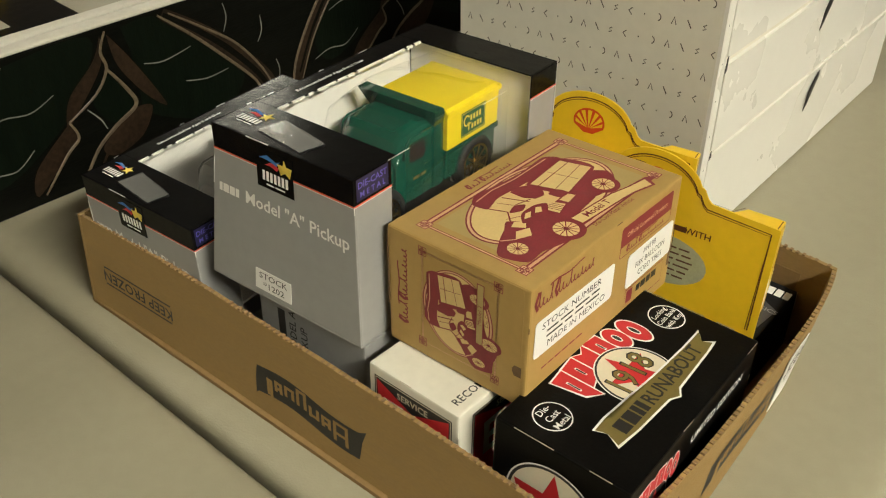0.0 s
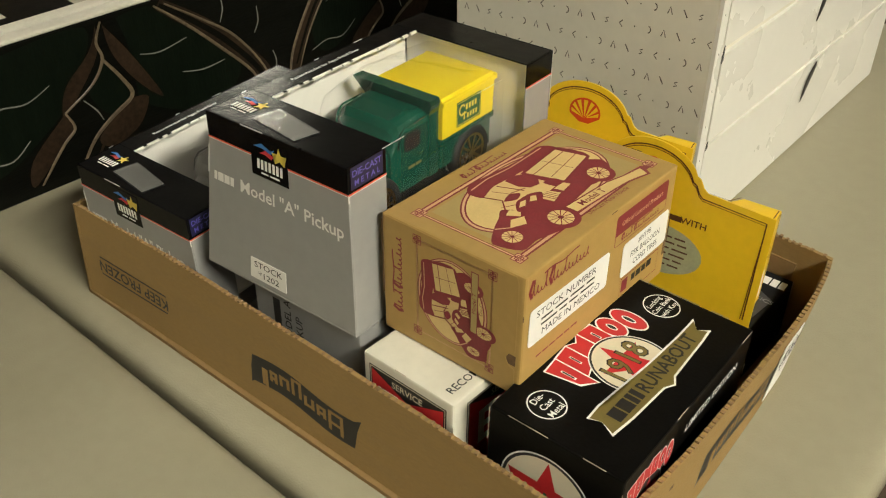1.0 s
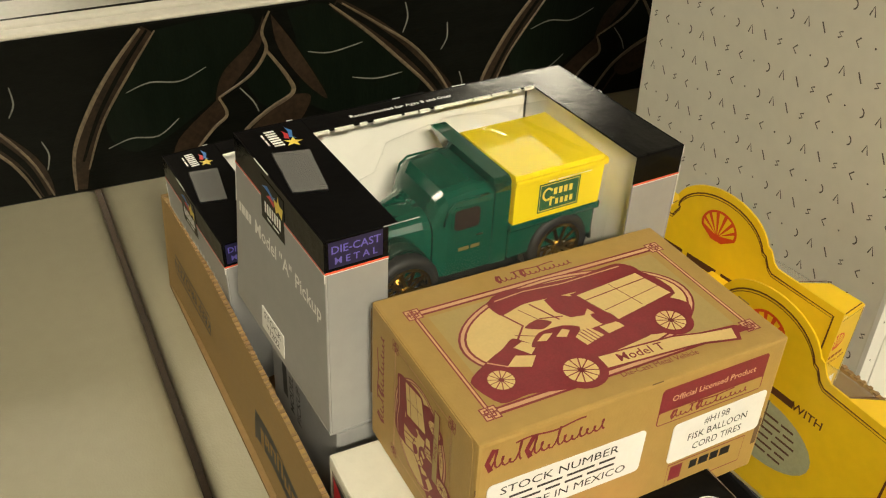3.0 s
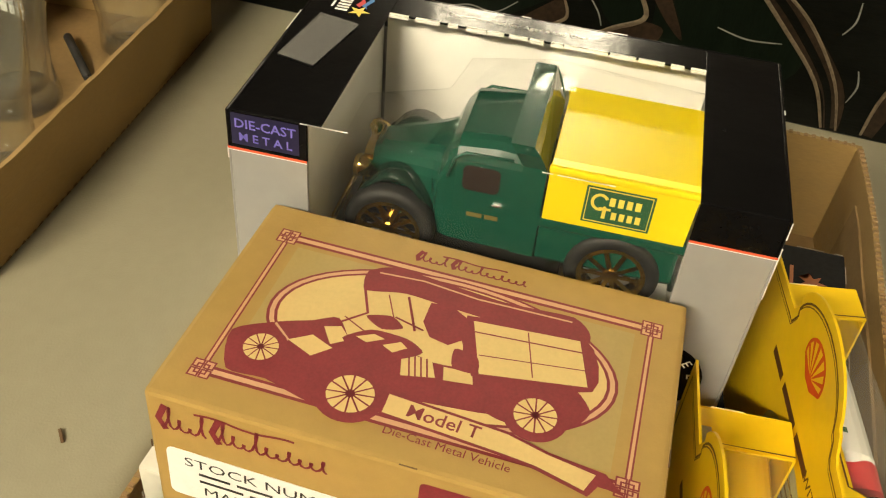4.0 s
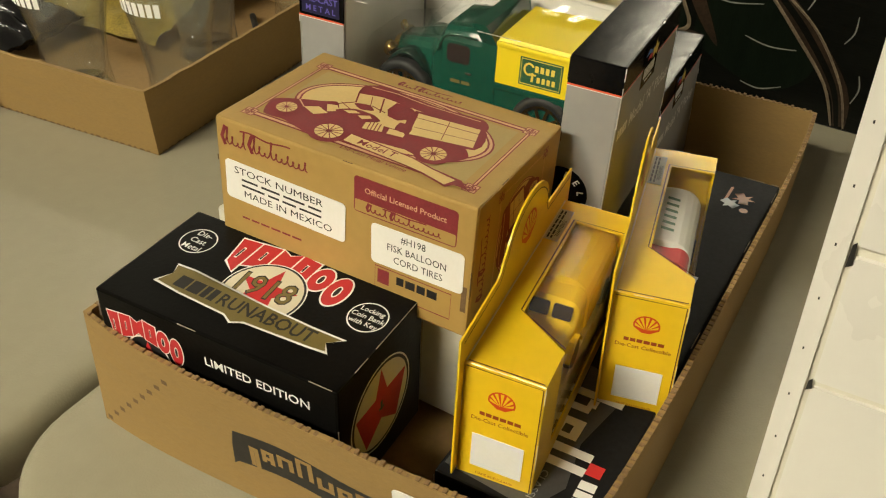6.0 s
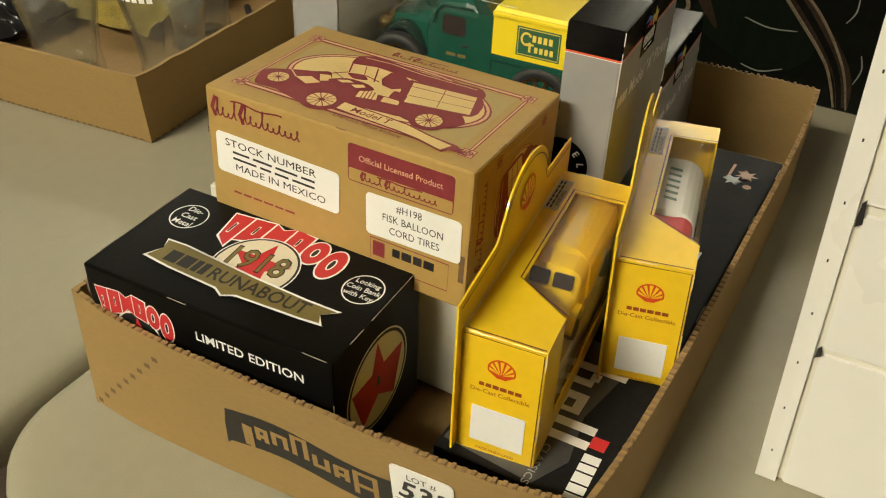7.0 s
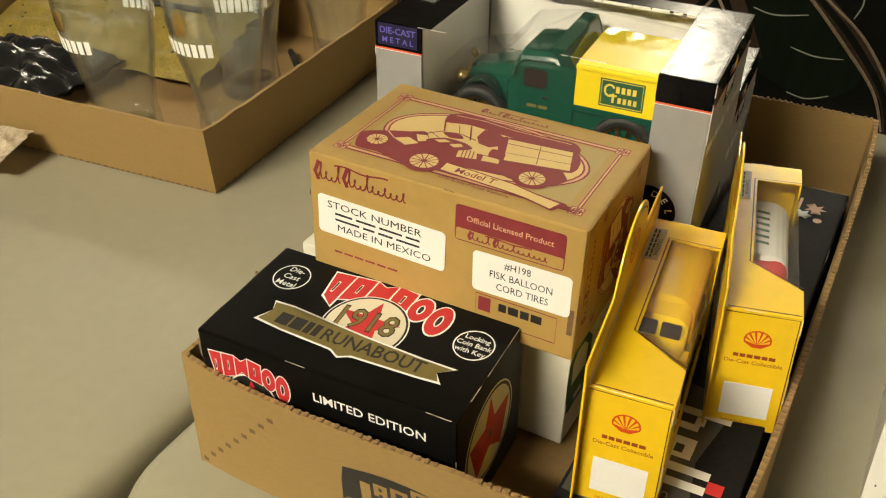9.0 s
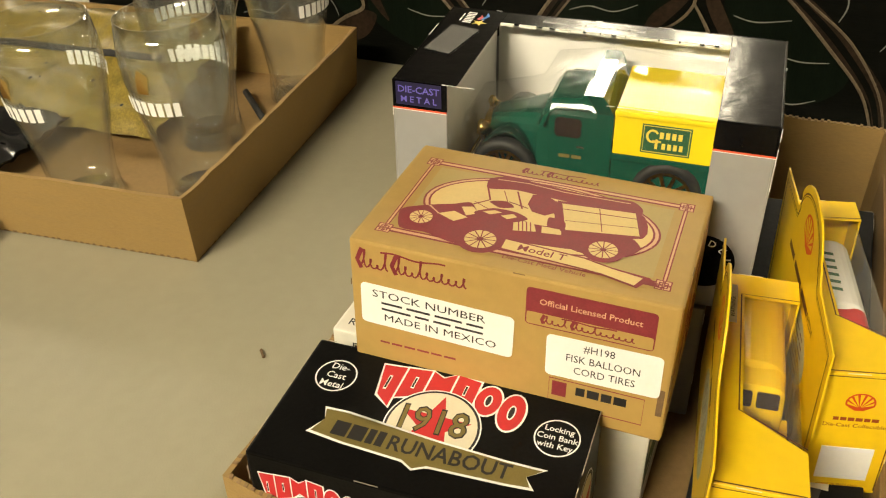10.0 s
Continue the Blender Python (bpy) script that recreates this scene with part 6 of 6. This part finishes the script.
# ---- tray of drinking glasses ----
G_FOOT = [Vector((-0.590, -0.640)), Vector((-0.2535, -0.640)), Vector((-0.2505, -0.1785)), Vector((-0.583, -0.1810))]
G_RIM = [Vector((-0.592, -0.642)), Vector((-0.247, -0.642)), Vector((-0.2370, -0.1685)), Vector((-0.575, -0.1700))]
glass_tray = root("low_cardboard_tray", pose(0, 0, 0), "low open brown cardboard tray holding drinking glasses", "cardboard tray")
for i in range(4):
    f = tray_wall(i, 0.002, G_FOOT, G_RIM, 0.068)
    part("wall_panel", board(f, 0, f.length, 0.0015, 0.068, 0.0035, 24, 4, 0.0007, 20 + i), KRAFT, glass_tray)
rnd = random.Random(12)
for i in (1, 2):
    f = tray_wall(i, 0.002, G_FOOT, G_RIM, 0.068)
    bm = bmesh.new()
    u = 0.004
    while u < f.length - 0.006:
        w = rnd.uniform(0.003, 0.007)
        q = [f(u, 0.0016, 0.0004), f(u + w, 0.0016, 0.0004), f(u + w * 0.8, 0.0016 + rnd.uniform(0.0012, 0.0024), 0.0003), f(u + w * 0.2, 0.0016 + rnd.uniform(0.0012, 0.0024), 0.0003)]
        bm.faces.new([bm.verts.new(p) for p in q])
        u += w + rnd.uniform(0.001, 0.004)
    part("torn_foot", bm, KRAFT_EDGE, glass_tray, "dark torn lower edge")
bm = bmesh.new()
lo = [bm.verts.new((p.x, p.y, 0.0006)) for p in G_FOOT]
hi = [bm.verts.new((p.x, p.y, 0.0040)) for p in G_FOOT]
bm.faces.new(lo[::-1]), bm.faces.new(hi)
for i in range(4):
    bm.faces.new((lo[i], lo[(i + 1) % 4], hi[(i + 1) % 4], hi[i]))
part("bottom_panel", bm, KRAFT_IN, glass_tray)
part("inner_flap", box(-0.50, -0.45, 0.0045, -0.27, -0.178, 0.0068, 0.0005), KRAFT_IN, glass_tray)


def pint_glass(m, label):
    t = root("drinking_glass", m, label, "glass", "drinking glasses")
    outer = [(0.0, 0.0), (0.029, 0.0), (0.031, 0.003), (0.030, 0.012), (0.0285, 0.030), (0.031, 0.055), (0.038, 0.090), (0.0425, 0.120), (0.0425, 0.140), (0.0395, 0.165)]
    inner = [(0.0380, 0.1650), (0.0408, 0.140), (0.0408, 0.120), (0.0362, 0.090), (0.0288, 0.055), (0.0255, 0.030), (0.0240, 0.016), (0.0, 0.013)]
    bm = lathe([(max(r, 0.00005), z) for r, z in outer + inner], 40)
    body = part("glass_body", bm, THINGLASS, t, smooth=True)
    body.visible_shadow = False
    part("thick_base", lathe([(0.0001, 0.0005), (0.0285, 0.0005), (0.0285, 0.003), (0.0240, 0.0125), (0.0001, 0.0125)], 32), THINGLASS, t, "thick clear glass base", True)
    cyl = lambda a0, z0: (lambda a, b, d=0.0: Vector(((0.0400 + (z0 + b - 0.105) * 0.10 + 0.0012 + d) * math.cos(a0 + a / 0.040), (0.0400 + (z0 + b - 0.105) * 0.10 + 0.0012 + d) * math.sin(a0 + a / 0.040), z0 + b)))
    g = cyl(-0.35, 0.102)
    ink("white_print", [rect(-0.026 + 0.0066 * k, -0.0060, -0.0212 + 0.0066 * k, 0.0060) for k in range(8)], g, WHITEINK, t, 1.0, "plain white printed blocks")
    g = cyl(-0.35, 0.125)
    ink("gold_print", [[(-0.006, -0.010), (0.004, -0.010), (0.007, 0.006), (0.0, 0.011), (-0.004, 0.002)]], g, GOLD, t, 1.0, "plain gold printed shape")
    g = cyl(2.8, 0.115)
    ink("white_print", [rect(-0.026 + 0.0066 * k, -0.0060, -0.0212 + 0.0066 * k, 0.0060) for k in range(8)], g, WHITEINK, t, 1.0)
    return t


pint_glass(pose(-0.333, -0.217, 0.0068, 0, 0, 15), "clear tulip pint glass standing in a tray")
pint_glass(pose(-0.302, -0.313, 0.0068, 0, 0, 5), "clear tulip pint glass standing in a tray")
pint_glass(pose(-0.430, -0.265, 0.0068, 0, 0, 60), "clear tulip pint glass standing in a tray")
pint_glass(pose(-0.540, -0.225, 0.0040, 0, 0, 100), "clear tulip pint glass standing in a tray")


def crumpled(name, x0, y0, x1, y1, z, amp, material, label, category, seed, n=26, tilt=(0.0, 0.0), thick=0.0):
    """A creased sheet or bundle with folds, thick enough to read as a solid."""
    rnd = random.Random(seed)
    t = root(name, pose((x0 + x1) / 2, (y0 + y1) / 2, z, tilt[0], tilt[1], rnd.uniform(-4, 4)), label, category)
    bm = bmesh.new()
    w, l = (x1 - x0) / 2, (y1 - y0) / 2
    layers = []
    for s in (1, -1):
        rows = []
        for i in range(n + 1):
            row = []
            for j in range(n + 1):
                a, b = -1 + 2 * i / n, -1 + 2 * j / n
                edge = 1 - 0.10 * abs(noise.noise((a * 3 + seed, b * 3, 2)))
                hgt = amp * (noise.noise((a * 2.3 + seed, b * 2.9, 0)) + 0.45 * noise.noise((a * 6 + seed, b * 5, 1)))
                fall = max(0, 1 - max(abs(a), abs(b)) ** 6)
                row.append(bm.verts.new((a * w * edge, b * l * edge, (hgt + thick / 2) * fall if s > 0 else (hgt - thick / 2) * fall - 0.0006)))
            rows.append(row)
        layers.append(rows)
    for k, rows in enumerate(layers):
        for i in range(n):
            for j in range(n):
                q = (rows[i][j], rows[i + 1][j], rows[i + 1][j + 1], rows[i][j + 1])
                bm.faces.new(q if k == 0 else q[::-1])
    part("folded_sheet", bm, material, t, smooth=True)
    return t


cloth = crumpled("olive_mottled_bag", -0.570, -0.630, -0.395, -0.300, 0.046, 0.012, OLIVE, "olive mottled bag lying in the glass tray", "bag", 4, tilt=(0, 18), thick=0.030)
rnd = random.Random(77)
bm = bmesh.new()
for k in range(46):
    x, y = rnd.uniform(-0.075, 0.075), rnd.uniform(-0.14, 0.14)
    hgt = 0.012 * (noise.noise((x / 0.0875 * 2.3 + 4, y / 0.165 * 2.9, 0)) + 0.45 * noise.noise((x / 0.0875 * 6 + 4, y / 0.165 * 5, 1))) + 0.0165
    lathe([(0.0001, hgt - 0.001), (rnd.uniform(0.0008, 0.0024), hgt), (0.0001, hgt + 0.0012)], 7, bm, "z", (x, y, 0))
part("dark_flecks", bm, TYRE, cloth, "dark mottled flecks")
part("dark_strap", box(-0.004, -0.15, 0.018, 0.004, 0.13, 0.0215, 0.001), TYRE, cloth, "dark strap")
crumpled("black_plastic_bag", -0.400, -0.630, -0.275, -0.400, 0.030, 0.018, BLACKBAG, "shiny crumpled black plastic bag", "bag", 9, thick=0.030)
pen = root("dark_pen", pose(0, 0, 0), "slim dark pen lying in the glass tray", "pen")
wire("barrel", [(-0.522, -0.279, 0.0110), (-0.470, -0.232, 0.0110)], 0.0035, TYRE, pen, n=10)
wire("tip", [(-0.470, -0.232, 0.0110), (-0.459, -0.222, 0.0110)], 0.0016, CHROME, pen, n=8)
paper = crumpled("patterned_paper_napkin", -0.232, -0.520, -0.178, -0.362, 0.026, 0.016, LACE, "crumpled pale paper with a dark printed pattern", "paper", 15, tilt=(0, 12))
# small dark sliver lying on the table
sliver = root("wood_sliver", pose(-0.1640, -0.0762, 0.0012, 0, 0, 40), "small dark sliver of wood on the table", "sliver")
part("chip", box(-0.0045, -0.0009, -0.0008, 0.0045, 0.0009, 0.0010, 0.0004), KRAFT_EDGE, sliver)
